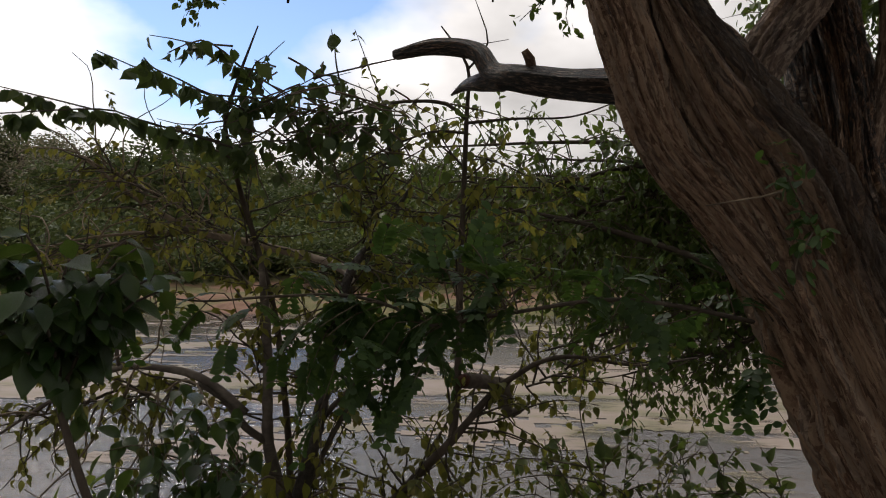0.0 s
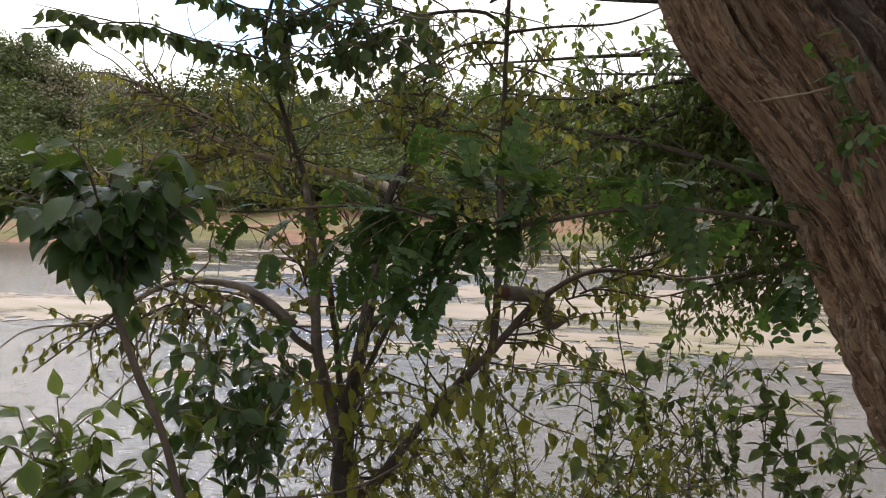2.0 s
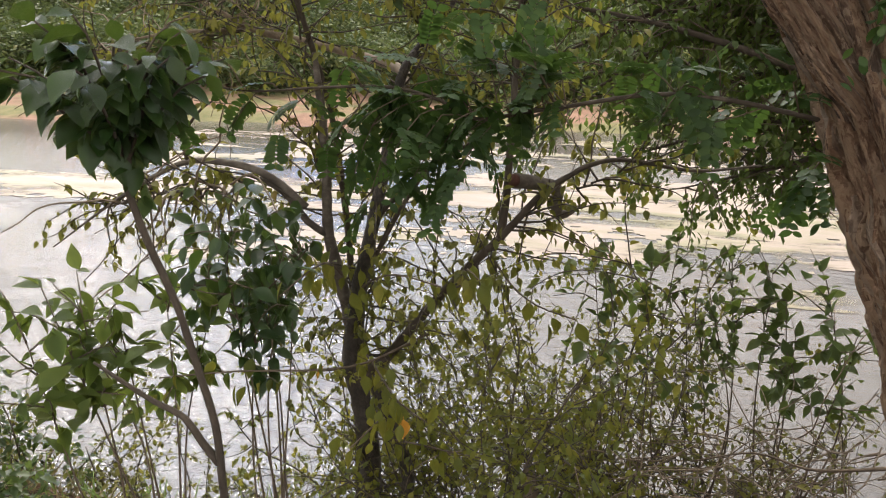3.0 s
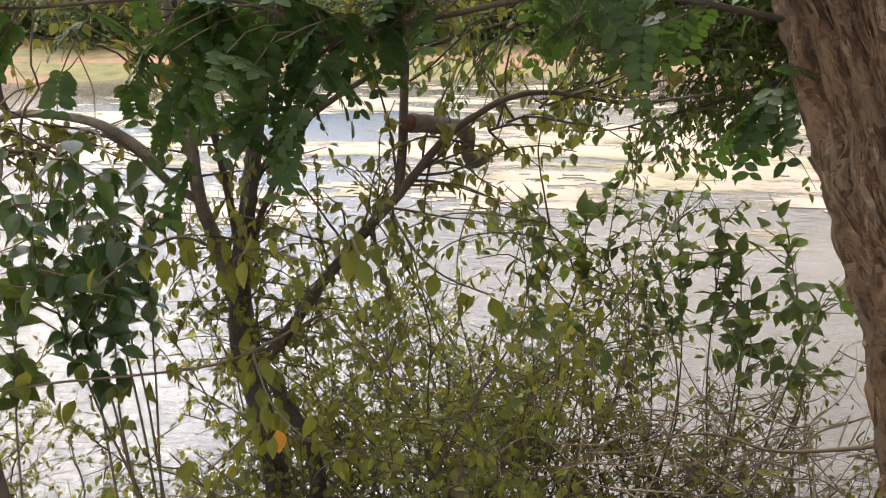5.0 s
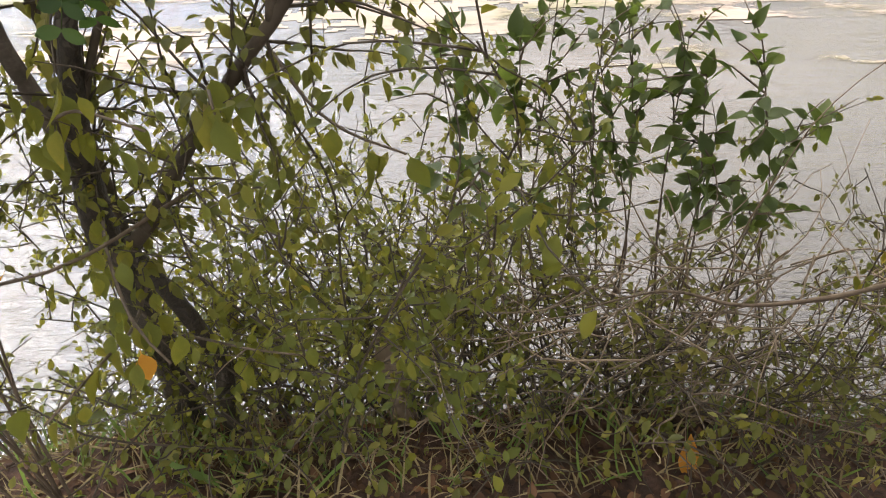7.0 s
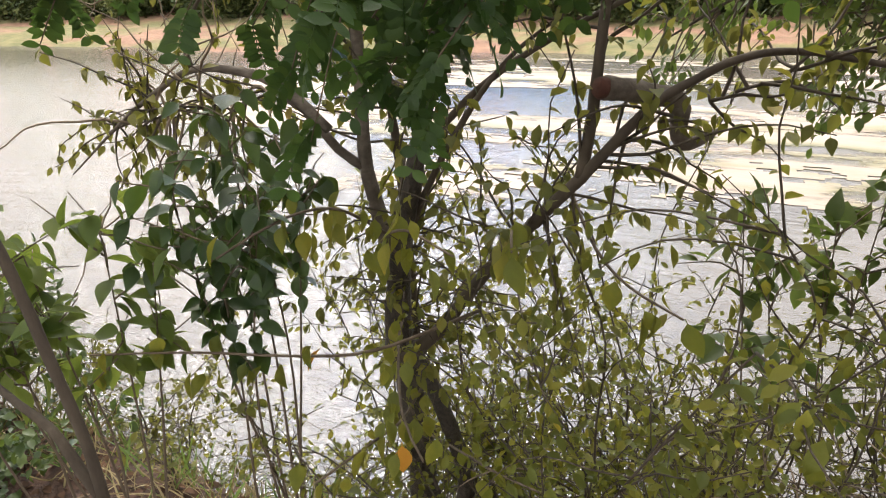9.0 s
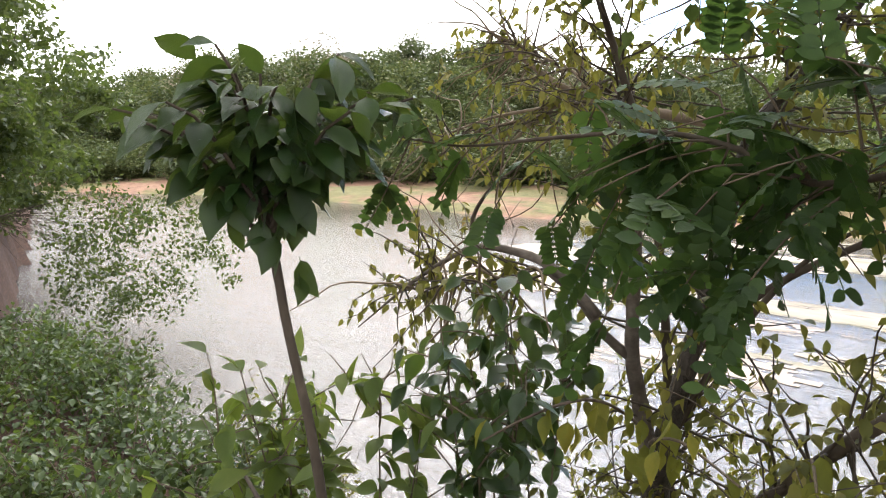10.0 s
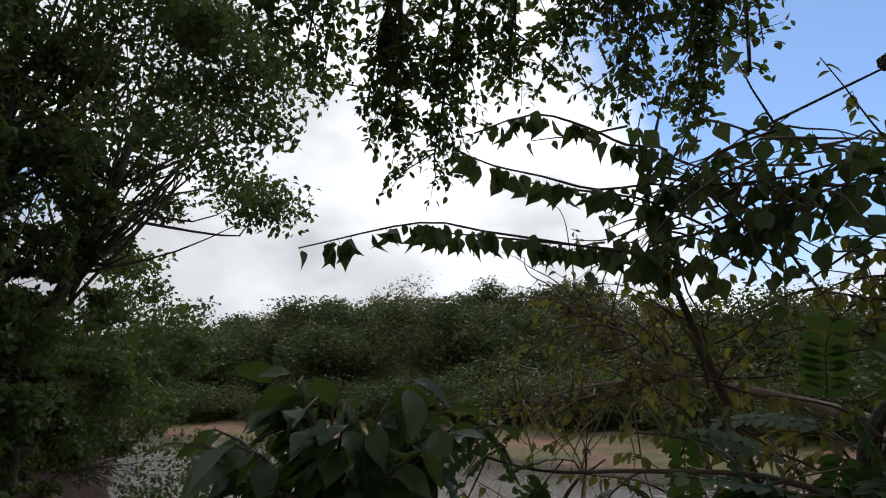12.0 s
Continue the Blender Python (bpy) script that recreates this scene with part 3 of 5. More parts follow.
def ground_height(x, y):
    v = noise.noise(Vector((x * 0.9, y * 0.9, 3.1))) * 0.04 + noise.noise(Vector((x * 4, y * 4, 7.7))) * 0.018
    edge = 2.94 + 0.03 * math.sin(x * 2.3) + 0.025 * math.sin(x * 5.1 + 1) - 0.05 * max(0.0, min(1.0, 0.4 - x))
    edge += 0.23 * max(0.0, min(30.0, -7.6 - x))
    bank = max(0.0, min(1.0, (-6.2 - x) / 1.4))
    bank = 0.6 * bank * bank * (3 - 2 * bank)
    if x > 4:
        edge += 0.35 * (x - 4)
    far = shore_far(x)
    if y < edge:
        return v + 0.03 + bank
    if y < (edge + far) / 2:
        s = min(1, (y - edge) / 0.6)
        return v + bank - (1.1 + bank) * s * s * (3 - 2 * s)
    if y < far + 1:
        s = max(0, min(1, (far - y) / 3 + 0.35))
        return v * 0.7 - 0.3 - 0.75 * s
    rise = y - far - 1
    # wooded hill, highest to the north-west and falling away to the west
    dist = min(95.0, math.hypot(x - 0.75, y - 1.6))
    ridge = float(np.interp(math.degrees(math.atan2(x - 0.75, y - 1.6)), RIDGE_WAY, RIDGE_TILT))
    s = max(0.0, min(1.0, (rise - 7) / 24))
    return v * 2 - 0.3 + min(0.9, rise * 0.085) + max(0.0, dist * math.tan(radians(ridge)) - 5.6) * s * s * (3 - 2 * s)


def build_ground():
    xs = np.unique(np.concatenate([np.linspace(-1.5, 3.2, 110), np.linspace(-12, -1.5, 130), np.linspace(-12, 12, 80), np.linspace(-70, 60, 60), [-2500, -600, -200, 200, 600, 2500]]))
    ys = np.unique(np.concatenate([np.linspace(0.8, 4.6, 120), np.linspace(-2, 8, 40), np.linspace(8, 40, 70), np.linspace(40, 90, 20), [-2500, -600, -100, -20, 200, 600, 2500]]))
    gx, gy = np.meshgrid(xs, ys)
    gz = np.array([ground_height(float(x), float(y)) for x, y in zip(gx.ravel(), gy.ravel())])
    co = np.stack([gx.ravel(), gy.ravel(), gz], 1)
    nx, ny = len(xs), len(ys)
    i = (np.arange(ny - 1)[:, None] * nx + np.arange(nx - 1)[None]).ravel()
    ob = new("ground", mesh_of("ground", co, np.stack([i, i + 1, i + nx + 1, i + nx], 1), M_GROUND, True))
    tagged(ob, "red-brown earth bank sloping into the pond", "ground", "", "structure")


build_ground()


def build_water():
    xs, ys = np.linspace(-80, 80, 90), np.linspace(2.9, 40, 60)
    gx, gy = np.meshgrid(xs, ys)
    co = np.stack([gx.ravel(), gy.ravel(), np.full(gx.size, WATER)], 1)
    i = (np.arange(59)[:, None] * 90 + np.arange(89)[None]).ravel()
    ob = new("water", mesh_of("water", co, np.stack([i, i + 1, i + 91, i + 90], 1), M_WATER, True))
    tagged(ob, "pale rippled pond water reflecting a bright sky", "water", "", "structure")


build_water()


def build_algae():
    """Streaky floating mats: cells of a fine lattice where stretched noise is high."""
    step, co, quads, at = 0.065, [], [], {}

    def v(i, j):
        if (i, j) not in at:
            at[i, j] = len(co)
            x, y = i * step, j * step
            n = noise.noise(Vector((x * 2, y * 2, 5)))
            co.append((x + 0.03 * n, y + 0.03 * noise.noise(Vector((x * 9, y * 9, 9))), WATER + 0.008 + 0.004 * n))
        return at[i, j]

    for i in range(int(-9 / step), int(11 / step)):
        for j in range(int(7.2 / step), int(19.5 / step)):
            x, y = i * step, j * step
            n = noise.fractal(Vector((x * 0.22, y * 0.6, 2.0)), 1.0, 2.0, 5)
            reach = 0.28 - 0.035 * max(0, y - 13) - 0.05 * max(0, -3 - x) - 0.25 * max(0, 9.6 - y) - 0.03 * max(0, x - 5)
            n += 0.35 * noise.noise(Vector((x * 0.5, y * 2.6, 8.0))) + 0.2 * noise.noise(Vector((x * 1.8, y * 6.0, 3.0))) + 0.22 * noise.noise(Vector((x * 5.0, y * 11.0, 1.0)))
            if n + reach > 0.02:
                quads.append((v(i, j), v(i + 1, j), v(i + 1, j + 1), v(i, j + 1)))
    ob = new("algae_mat", mesh_of("algae_mat", co, quads, M_ALGAE, True))
    tagged(ob, "cream and olive mats of algae floating on the pond", "algae", "", "stuff")


build_algae()

# ---------------------------------------------------------------- old leaning tree
old_tree = thing("old_tree", (1.7, 2.18, 0), "old leaning tree with thick furrowed brown bark on the bank", "tree")


def furrow(angle, u, c):
    """Twisting ridges and hollows of the old trunk."""
    a = angle + 0.3 * c[2]
    ca, sa, z = math.cos(a), math.sin(a), c[2]
    ridge = abs(noise.noise(Vector((ca * 2.9 + 4, sa * 2.9 + 1, z * 0.99))))
    w = 0.35 * noise.noise(Vector((ca * 4, sa * 4, z * 5)))
    plate = abs(noise.noise(Vector((ca * 6.5 + w, sa * 6.5 - w, z * 4.2 + 2))))
    small = abs(noise.noise(Vector((ca * 15 + w, sa * 15, z * 12 + 5))))
    flake = noise.noise(Vector((ca * 11, sa * 11, z * 26)))
    return 0.79 + 0.5 * ridge + 0.16 * min(plate * 2.6, 1.0) + 0.07 * min(small * 3, 1.0) - 0.04 * math.cos(3 * a) + 0.02 * flake


def old_wood(name, pts, radii, sides, step, label="", scaled=True, mat=None, plates=0, plate_mat=None):
    eye, k = np.array((0.694, 1.053, 1.671)), 0.68
    pts, radii = np.array(pts, float), np.array(radii, float)
    if scaled:
        pts, radii = eye + k * (pts - eye), radii * k
        step *= k
    co, tr = tube_arrays(pts, radii, sides, step, 0.0, furrow)
    ob = tubes(name, [(co, tr)], mat or M_BARK, old_tree, label)
    # coordinates that run along the wood, for its bark
    line, u = curve_points(pts, step)
    s = np.concatenate([[0], np.cumsum(np.linalg.norm(np.diff(line, axis=0), axis=1))])
    a = np.linspace(0, 2 * np.pi, sides, endpoint=False)[None] + 0.1 * s[:, None]
    r = radii.max()
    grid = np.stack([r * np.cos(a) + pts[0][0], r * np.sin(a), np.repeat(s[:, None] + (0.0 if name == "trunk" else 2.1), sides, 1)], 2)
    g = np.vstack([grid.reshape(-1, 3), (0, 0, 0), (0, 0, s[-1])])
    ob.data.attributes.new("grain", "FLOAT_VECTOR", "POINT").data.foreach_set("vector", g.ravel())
    if plates:
        bark_plates(co[: len(line) * sides].reshape(len(line), sides, 3), line, grid, plates, plate_mat or M_PLATE)


def bark_plates(skin, line, grid, count, mat):
    """Long flaking strips of bark that lie on the wood, a little proud of it, with loose ends."""
    n, sides = skin.shape[:2]
    co, gr, tri = [], [], []
    for _ in range(count):
        rows, half = int(rng.integers(7, 26)), rng.uniform(0.6, 1.9)
        i0, j0 = int(rng.integers(2, n - rows - 2)), rng.uniform(0, sides)
        drift, lift = rng.normal() * 0.08, rng.uniform(0.0012, 0.0045)
        loose = rng.uniform(0.0, 0.006) if rng.random() < 0.4 else 0.0
        base = len(co)
        for k in range(rows + 1):
            t = k / rows
            w = half * min(1.0, 0.25 + 3.2 * min(t, 1 - t)) * (0.85 + 0.3 * rng.random())
            mid = j0 + drift * k + 0.35 * math.sin(0.7 * k + j0)
            for side, up in ((-1, -0.6), (-0.45, 1.0), (0.4, 0.9), (1, -0.6)):
                jf = mid + side * w
                ja = int(math.floor(jf))
                f = jf - ja
                p = skin[i0 + k, ja % sides] * (1 - f) + skin[i0 + k, (ja + 1) % sides] * f
                out = p - line[i0 + k]
                out = out / (np.linalg.norm(out) + 1e-9)
                co.append(p + out * (up * lift + loose * t * t + 0.0006))
                gr.append(grid[i0 + k, ja % sides] + np.array((0, 0, 0.37 * j0)))
            if k:
                for m in range(3):
                    q = base + 4 * (k - 1) + m
                    tri += [(q, q + 1, q + 5), (q, q + 5, q + 4)]
    ob = child("flaking_bark", mesh_of("flaking_bark", np.array(co) - np.array(old_tree.location), tri, mat, True), old_tree, "flaking strips of bark", "stuff")
    ob.data.attributes.new("grain", "FLOAT_VECTOR", "POINT").data.foreach_set("vector", np.array(gr, np.float32).ravel())


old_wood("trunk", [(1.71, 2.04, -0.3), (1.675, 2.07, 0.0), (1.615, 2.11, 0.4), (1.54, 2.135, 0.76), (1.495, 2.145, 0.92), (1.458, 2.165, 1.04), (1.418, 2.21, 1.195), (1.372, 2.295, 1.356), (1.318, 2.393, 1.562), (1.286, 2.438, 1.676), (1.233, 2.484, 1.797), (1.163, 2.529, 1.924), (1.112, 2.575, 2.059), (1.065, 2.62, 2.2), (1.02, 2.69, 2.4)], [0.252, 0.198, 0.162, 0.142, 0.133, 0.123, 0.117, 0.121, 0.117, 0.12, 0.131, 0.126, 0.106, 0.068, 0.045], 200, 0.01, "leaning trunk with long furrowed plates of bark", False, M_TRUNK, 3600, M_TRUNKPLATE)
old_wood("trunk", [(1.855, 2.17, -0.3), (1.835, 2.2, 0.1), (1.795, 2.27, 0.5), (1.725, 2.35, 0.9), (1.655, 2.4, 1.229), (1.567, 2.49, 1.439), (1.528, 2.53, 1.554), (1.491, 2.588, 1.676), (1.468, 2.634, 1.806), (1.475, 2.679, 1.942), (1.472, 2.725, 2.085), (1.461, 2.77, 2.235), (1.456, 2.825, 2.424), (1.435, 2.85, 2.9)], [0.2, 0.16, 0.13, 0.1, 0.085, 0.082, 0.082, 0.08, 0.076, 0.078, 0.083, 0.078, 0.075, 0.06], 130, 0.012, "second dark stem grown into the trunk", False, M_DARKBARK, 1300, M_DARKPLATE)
old_wood("limb", [(1.3, 2.4, 1.45), (1.255, 2.365, 1.5), (1.222, 2.355, 1.57), (1.175, 2.375, 1.642), (1.11, 2.41, 1.744), (1.037, 2.445, 1.84), (0.993, 2.48, 1.939), (0.96, 2.525, 2.07), (0.935, 2.56, 2.18), (0.9, 2.63, 2.37), (0.85, 2.72, 2.65), (0.95, 2.68, 3.0)], [0.02, 0.03, 0.036, 0.042, 0.046, 0.046, 0.048, 0.052, 0.053, 0.052, 0.052, 0.06], 90, 0.01, "pale limb twisted along the trunk and out over the water", False, None, 420)
old_wood("limb", [(1.13, 2.53, 1.86), (1.192, 2.55, 1.98), (1.247, 2.575, 2.087), (1.323, 2.61, 2.186), (1.409, 2.656, 2.319), (1.507, 2.711, 2.505), (1.5, 2.72, 2.9)], [0.05, 0.05, 0.049, 0.05, 0.046, 0.04, 0.04], 60, 0.012, "", False)
old_wood("limb", [(1.8, 3.3, 1.8), (1.95, 3.4, 2.2), (1.97, 3.42, 2.6), (1.9, 3.5, 3.3)], [0.05, 0.03, 0.026, 0.02], 14, 0.04)
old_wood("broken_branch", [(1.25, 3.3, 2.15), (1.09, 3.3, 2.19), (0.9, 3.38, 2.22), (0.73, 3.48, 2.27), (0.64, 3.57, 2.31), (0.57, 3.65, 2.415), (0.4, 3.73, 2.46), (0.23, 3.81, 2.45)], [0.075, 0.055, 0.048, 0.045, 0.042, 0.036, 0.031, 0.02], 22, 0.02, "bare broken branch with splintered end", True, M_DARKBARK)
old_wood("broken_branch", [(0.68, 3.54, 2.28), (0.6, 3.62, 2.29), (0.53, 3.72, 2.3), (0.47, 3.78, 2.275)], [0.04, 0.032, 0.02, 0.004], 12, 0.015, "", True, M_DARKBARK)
old_wood("broken_branch", [(0.78, 3.46, 2.26), (0.77, 3.45, 2.33), (0.75, 3.44, 2.36)], [0.02, 0.018, 0.012], 8, 0.02)

# boughs over the water and the path, with feather leaves
boughs = []
for target in ((-1.98, 3.31, 3.1), (-2.05, 2.99, 3.28), (-2.06, 2.81, 3.4), (-1.95, 3.46, 2.98), (-1.87, 3.65, 2.85), (-1.76, 3.54, 3.21), (-1.47, 3.81, 3.3), (-1.27, 4.0, 3.31), (-1.13, 4.24, 3.11), (-0.85, 4.4, 3.17), (-0.74, 4.35, 3.34), (-1.5, 3.66, 3.45), (-0.86, 4.45, 3.0), (-1.05, 4.1, 3.4), (-0.08, 3.4, 2.52), (0.65, 4.05, 2.75), (1.0, 4.05, 2.72)):
    e = np.array(target)
    s = np.array((0.5, 2.5, 4.7)) + 0.2 * rng.normal(size=3)
    m = s + (e - s) * 0.6 + np.array((0, 0, 0.35)) + 0.06 * rng.normal(size=3)
    boughs.append(np.array([s, (s + m) / 2 + 0.04 * rng.normal(size=3), m, (m + e) / 2 + 0.04 * rng.normal(size=3), e]))
for b in boughs:
    tubes("bough", [tube_arrays(b, [0.03, 0.013, 0.005], 7, 0.06)], M_STEM, old_tree)
twigs = []
for i, b in enumerate(boughs):
    for _ in range(26 if i < 14 else 4):
        p, d = along(b, 1, 0.7)
        twigs.append(grow(p[0], 0.6 * d[0] + 0.9 * rand_dirs(1)[0] + np.array((0, 0, -0.25)), rng.uniform(0.18, 0.42), 0.35, 0.08, 5))
tubes("twig_tangle", [tube_arrays(t, [0.005, 0.0015], 4, 0.06) for t in twigs], M_TWIG, old_tree, "", "stuff")
mats = leaves_on(twigs, 88, 0.046, 0.2, 1.2, 0.03)
foliage("crown", LEAFLET, mats, M_CANOPY, old_tree, "dark feathery leaves against the sky")
# unseen crown added over the bank and the path to shade the near plants
pos = []
for _ in range(230):
    if rng.random() < 0.45:
        q = np.array((rng.uniform(-1.6, 3.8), rng.uniform(0.0, 2.6), rng.uniform(4.1, 5.8)))
    else:
        q = np.array((rng.uniform(-3.5, 4.5), rng.uniform(-4.5, 0.0), rng.uniform(2.6, 5.6)))
    pos.append(q + rng.normal(size=(150, 3)) * np.array((0.3, 0.3, 0.16)))
pos = np.vstack(pos)
foliage("high_crown", TINY, frames_of(pos, rand_dirs(len(pos)), rand_dirs(len(pos)) + np.array((0, 0, 1.0)), 0.11 * rng.uniform(0.7, 1.2, len(pos))), M_CANOPY, old_tree, "thick unseen leafy crown added overhead to shade the bank")
old_wood("limb", [(0.9, 2.7, 2.8), (0.9, 2.6, 3.8), (0.5, 2.5, 4.7), (-0.3, 1.5, 5.1)], [0.062, 0.058, 0.05, 0.02], 20, 0.06, "", False)
# out-of-view limb that carries the added crown
old_wood("limb", [(1.42, 2.79, 2.8), (1.5, 2.3, 3.8), (1.2, 0.8, 4.5), (0.8, -1.5, 4.6)], [0.065, 0.06, 0.05, 0.02], 20, 0.06, "", False)

# ---------------------------------------------------------------- forked tree on the bank
forked = thing("forked_tree", (0.14, 3.0, -0.05), "slender forked tree with dark wet trunk on the bank edge", "tree")


def stem(name, pts, radii, parent, mat=None, sides=10, step=0.03, label=""):
    tubes(name, [tube_arrays(pts, radii, sides, step, 0.05)], mat or M_STEM, parent, label)


stem("trunk", [(0.14, 3.0, -0.3), (0.14, 3.0, 0.0), (0.133, 3.0, 0.31), (0.105, 3.0, 0.5), (0.082, 3.0, 0.64), (0.1, 3.0, 0.865), (0.136, 3.01, 1.05), (0.17, 3.02, 1.22), (0.2, 3.04, 1.4), (0.235, 3.06, 1.58), (0.33, 3.1, 1.71), (0.4, 3.15, 1.84)], [0.052, 0.042, 0.036, 0.034, 0.036, 0.026, 0.021, 0.019, 0.017, 0.014, 0.01, 0.006], forked, M_WET, 14, 0.015, "dark main trunk")
stem("trunk", [(0.24, 2.98, -0.3), (0.265, 2.98, 0.1), (0.275, 2.98, 0.24), (0.245, 2.98, 0.36), (0.19, 2.98, 0.5), (0.12, 2.99, 0.63)], [0.034, 0.026, 0.023, 0.022, 0.02, 0.016], forked, M_WET, 12, 0.015, "dark second leg of the trunk")
stem("limb", [(0.085, 3.02, 0.7), (0.03, 3.05, 0.88), (-0.01, 3.05, 1.04), (-0.016, 3.05, 1.16), (-0.02, 3.06, 1.3), (-0.04, 3.08, 1.48), (-0.062, 3.1, 1.62)], [0.026, 0.021, 0.018, 0.016, 0.015, 0.013, 0.008], forked, M_GREYWOOD, 12, 0.02, "pale straight limb")
stem("arm", [(0.09, 2.99, 0.57), (0.2, 2.97, 0.672), (0.35, 2.92, 0.88), (0.475, 2.88, 1.035), (0.563, 2.85, 1.135), (0.67, 2.86, 1.265), (0.74, 2.88, 1.315), (0.805, 2.9, 1.348), (0.9, 2.95, 1.355), (1.1, 3.05, 1.32), (1.3, 3.15, 1.33)], [0.021, 0.017, 0.014, 0.013, 0.0115, 0.009, 0.0075, 0.007, 0.006, 0.005, 0.003], forked, M_STEM, 12, 0.02, "grey arm rising over the water")
stem("shoot", [(0.563, 2.85, 1.135), (0.573, 2.87, 1.25), (0.575, 2.92, 1.45), (0.575, 3.0, 1.72), (0.58, 3.05, 2.04), (0.58, 3.05, 2.2), (0.5, 3.05, 2.32)], [0.012, 0.011, 0.009, 0.008, 0.007, 0.005, 0.002], forked)
stem("shoot", [(0.1, 3.02, 0.94), (0.14, 3.06, 1.1), (0.22, 3.08, 1.2), (0.3, 3.1, 1.275), (0.45, 3.1, 1.37), (0.62, 3.12, 1.45), (0.8, 3.2, 1.5)], [0.011, 0.01, 0.009, 0.008, 0.007, 0.005, 0.003], forked, None, 8)
stem("shoot", [(-0.012, 3.05, 1.05), (-0.07, 3.02, 1.1), (-0.13, 2.98, 1.2), (-0.19, 2.95, 1.25)], [0.013, 0.012, 0.011, 0.01], forked, M_GREYWOOD, 9)
stem("shoot", [(0.58, 3.05, 2.19), (0.64, 3.05, 2.27), (0.6, 3.05, 2.4)], [0.004, 0.003, 0.001], forked, None, 6)
stem("shoot", [(0.58, 3.05, 2.04), (0.52, 3.04, 2.085), (0.4, 3.03, 2.09), (0.25, 3.0, 2.06), (0.1, 2.98, 2.0)], [0.006, 0.006, 0.005, 0.004, 0.002], forked, None, 6)
stem("shoot", [(0.58, 3.05, 2.03), (0.72, 3.06, 2.045), (0.9, 3.1, 2.06), (1.05, 3.15, 2.12)], [0.005, 0.004, 0.003, 0.002], forked, None, 6)
stem("shoot", [(0.58, 3.05, 2.0), (0.48, 3.03, 2.0), (0.36, 3.0, 1.95), (0.2, 2.98, 1.86)], [0.005, 0.004, 0.003, 0.002], forked, None, 6)
stem("limb", [(-0.045, 2.95, 1.163), (-0.12, 2.95, 1.225), (-0.19, 2.95, 1.265), (-0.28, 2.95, 1.285), (-0.43, 2.95, 1.285), (-0.58, 2.95, 1.215), (-0.72, 2.95, 1.13), (-0.95, 2.95, 0.97)], [0.012, 0.012, 0.012, 0.011, 0.009, 0.007, 0.005, 0.002], forked, M_GREYWOOD)
stem("shoot", [(-0.43, 2.95, 1.285), (-0.44, 2.95, 1.36), (-0.37, 2.95, 1.45), (-0.3, 2.97, 1.5)], [0.008, 0.006, 0.004, 0.002], forked, None, 6)
stem("limb", [(0.22, 3.12, 1.52), (0.14, 3.4, 1.57), (-0.08, 3.6, 1.615), (-0.31, 3.6, 1.665), (-0.49, 3.6, 1.7), (-0.7, 3.6, 1.8), (-0.97, 3.6, 1.99)], [0.018, 0.018, 0.017, 0.015, 0.013, 0.011, 0.004], forked, M_DEAD, 9, 0.03, "pale leaning limb")
stem("shoot", [(-0.49, 3.6, 1.7), (-0.7, 3.58, 1.69), (-0.95, 3.56, 1.66), (-1.2, 3.5, 1.58)], [0.009, 0.007, 0.005, 0.002], forked, M_DEAD, 7)
stem("shoot", [(-0.66, 3.6, 1.78), (-0.76, 3.6, 1.85), (-0.72, 3.58, 1.98), (-0.66, 3.56, 2.08)], [0.006, 0.005, 0.003, 0.002], forked, None, 7)
stem("shoot", [(0.09, 3.02, 0.86), (0.2, 3.04, 1.1), (0.32, 3.1, 1.3), (0.46, 3.15, 1.42)], [0.01, 0.008, 0.006, 0.003], forked, None, 7)

# fine twigs and small yellowing leaves of the forked tree
ftw = []
fork_lines = [np.array(q) for q in (
    [(0.12, 3.04, 0.55), (0.1, 3.05, 0.8), (0.14, 3.08, 1.25)],
    [(0.28, 2.94, 0.78), (0.6, 2.86, 1.18), (0.95, 2.98, 1.35)],
    [(-0.04, 3.1, 1.08), (-0.1, 3.1, 1.57), (-0.12, 3.14, 1.8)],
    [(0.55, 3.04, 1.3), (0.57, 3.05, 1.7), (0.58, 3.05, 2.0)],
    [(0.2, 3.1, 1.46), (0.33, 3.2, 1.95)],
    [(-0.19, 2.95, 1.24), (-0.72, 2.95, 1.13)],
    [(-0.3, 3.6, 1.66), (-0.97, 3.6, 1.99)],
    [(-0.49, 3.6, 1.7), (-1.2, 3.5, 1.58)])]
for ln, k in zip(fork_lines, (44, 46, 50, 40, 64, 46, 46, 40)):
    for _ in range(k):
        p, d = along(ln, 1, 0.0)
        ftw.append(grow(p[0], 0.3 * d[0] + rand_dirs(1)[0] * np.array((1, 0.7, 0.8)) + np.array((0, 0, 0.1)), rng.uniform(0.15, 0.42), 0.4, 0.05, 6))
tubes("twig_tangle", [tube_arrays(t, [0.0035, 0.001], 4, 0.05) for t in ftw], M_STEM, forked, "", "stuff")
foliage("crown", OVATE, leaves_on(ftw, 40, 0.036, 0.5), M_SMALL, forked, "sparse small olive leaves, some yellowing")

bare = []
for ln, k in zip(fork_lines[5:], (18, 34, 34)):
    for _ in range(k):
        p, d = along(ln, 1, 0.0)
        bare.append(grow(p[0], 0.6 * d[0] + rand_dirs(1)[0] * np.array((1.2, 0.5, 0.7)), rng.uniform(0.25, 0.6), 0.5, 0.04, 8))
tubes("bare_twig_tangle", [tube_arrays(t, [0.004, 0.0012], 5, 0.05) for t in bare], M_DEAD, forked, "pale bare twigs", "stuff")

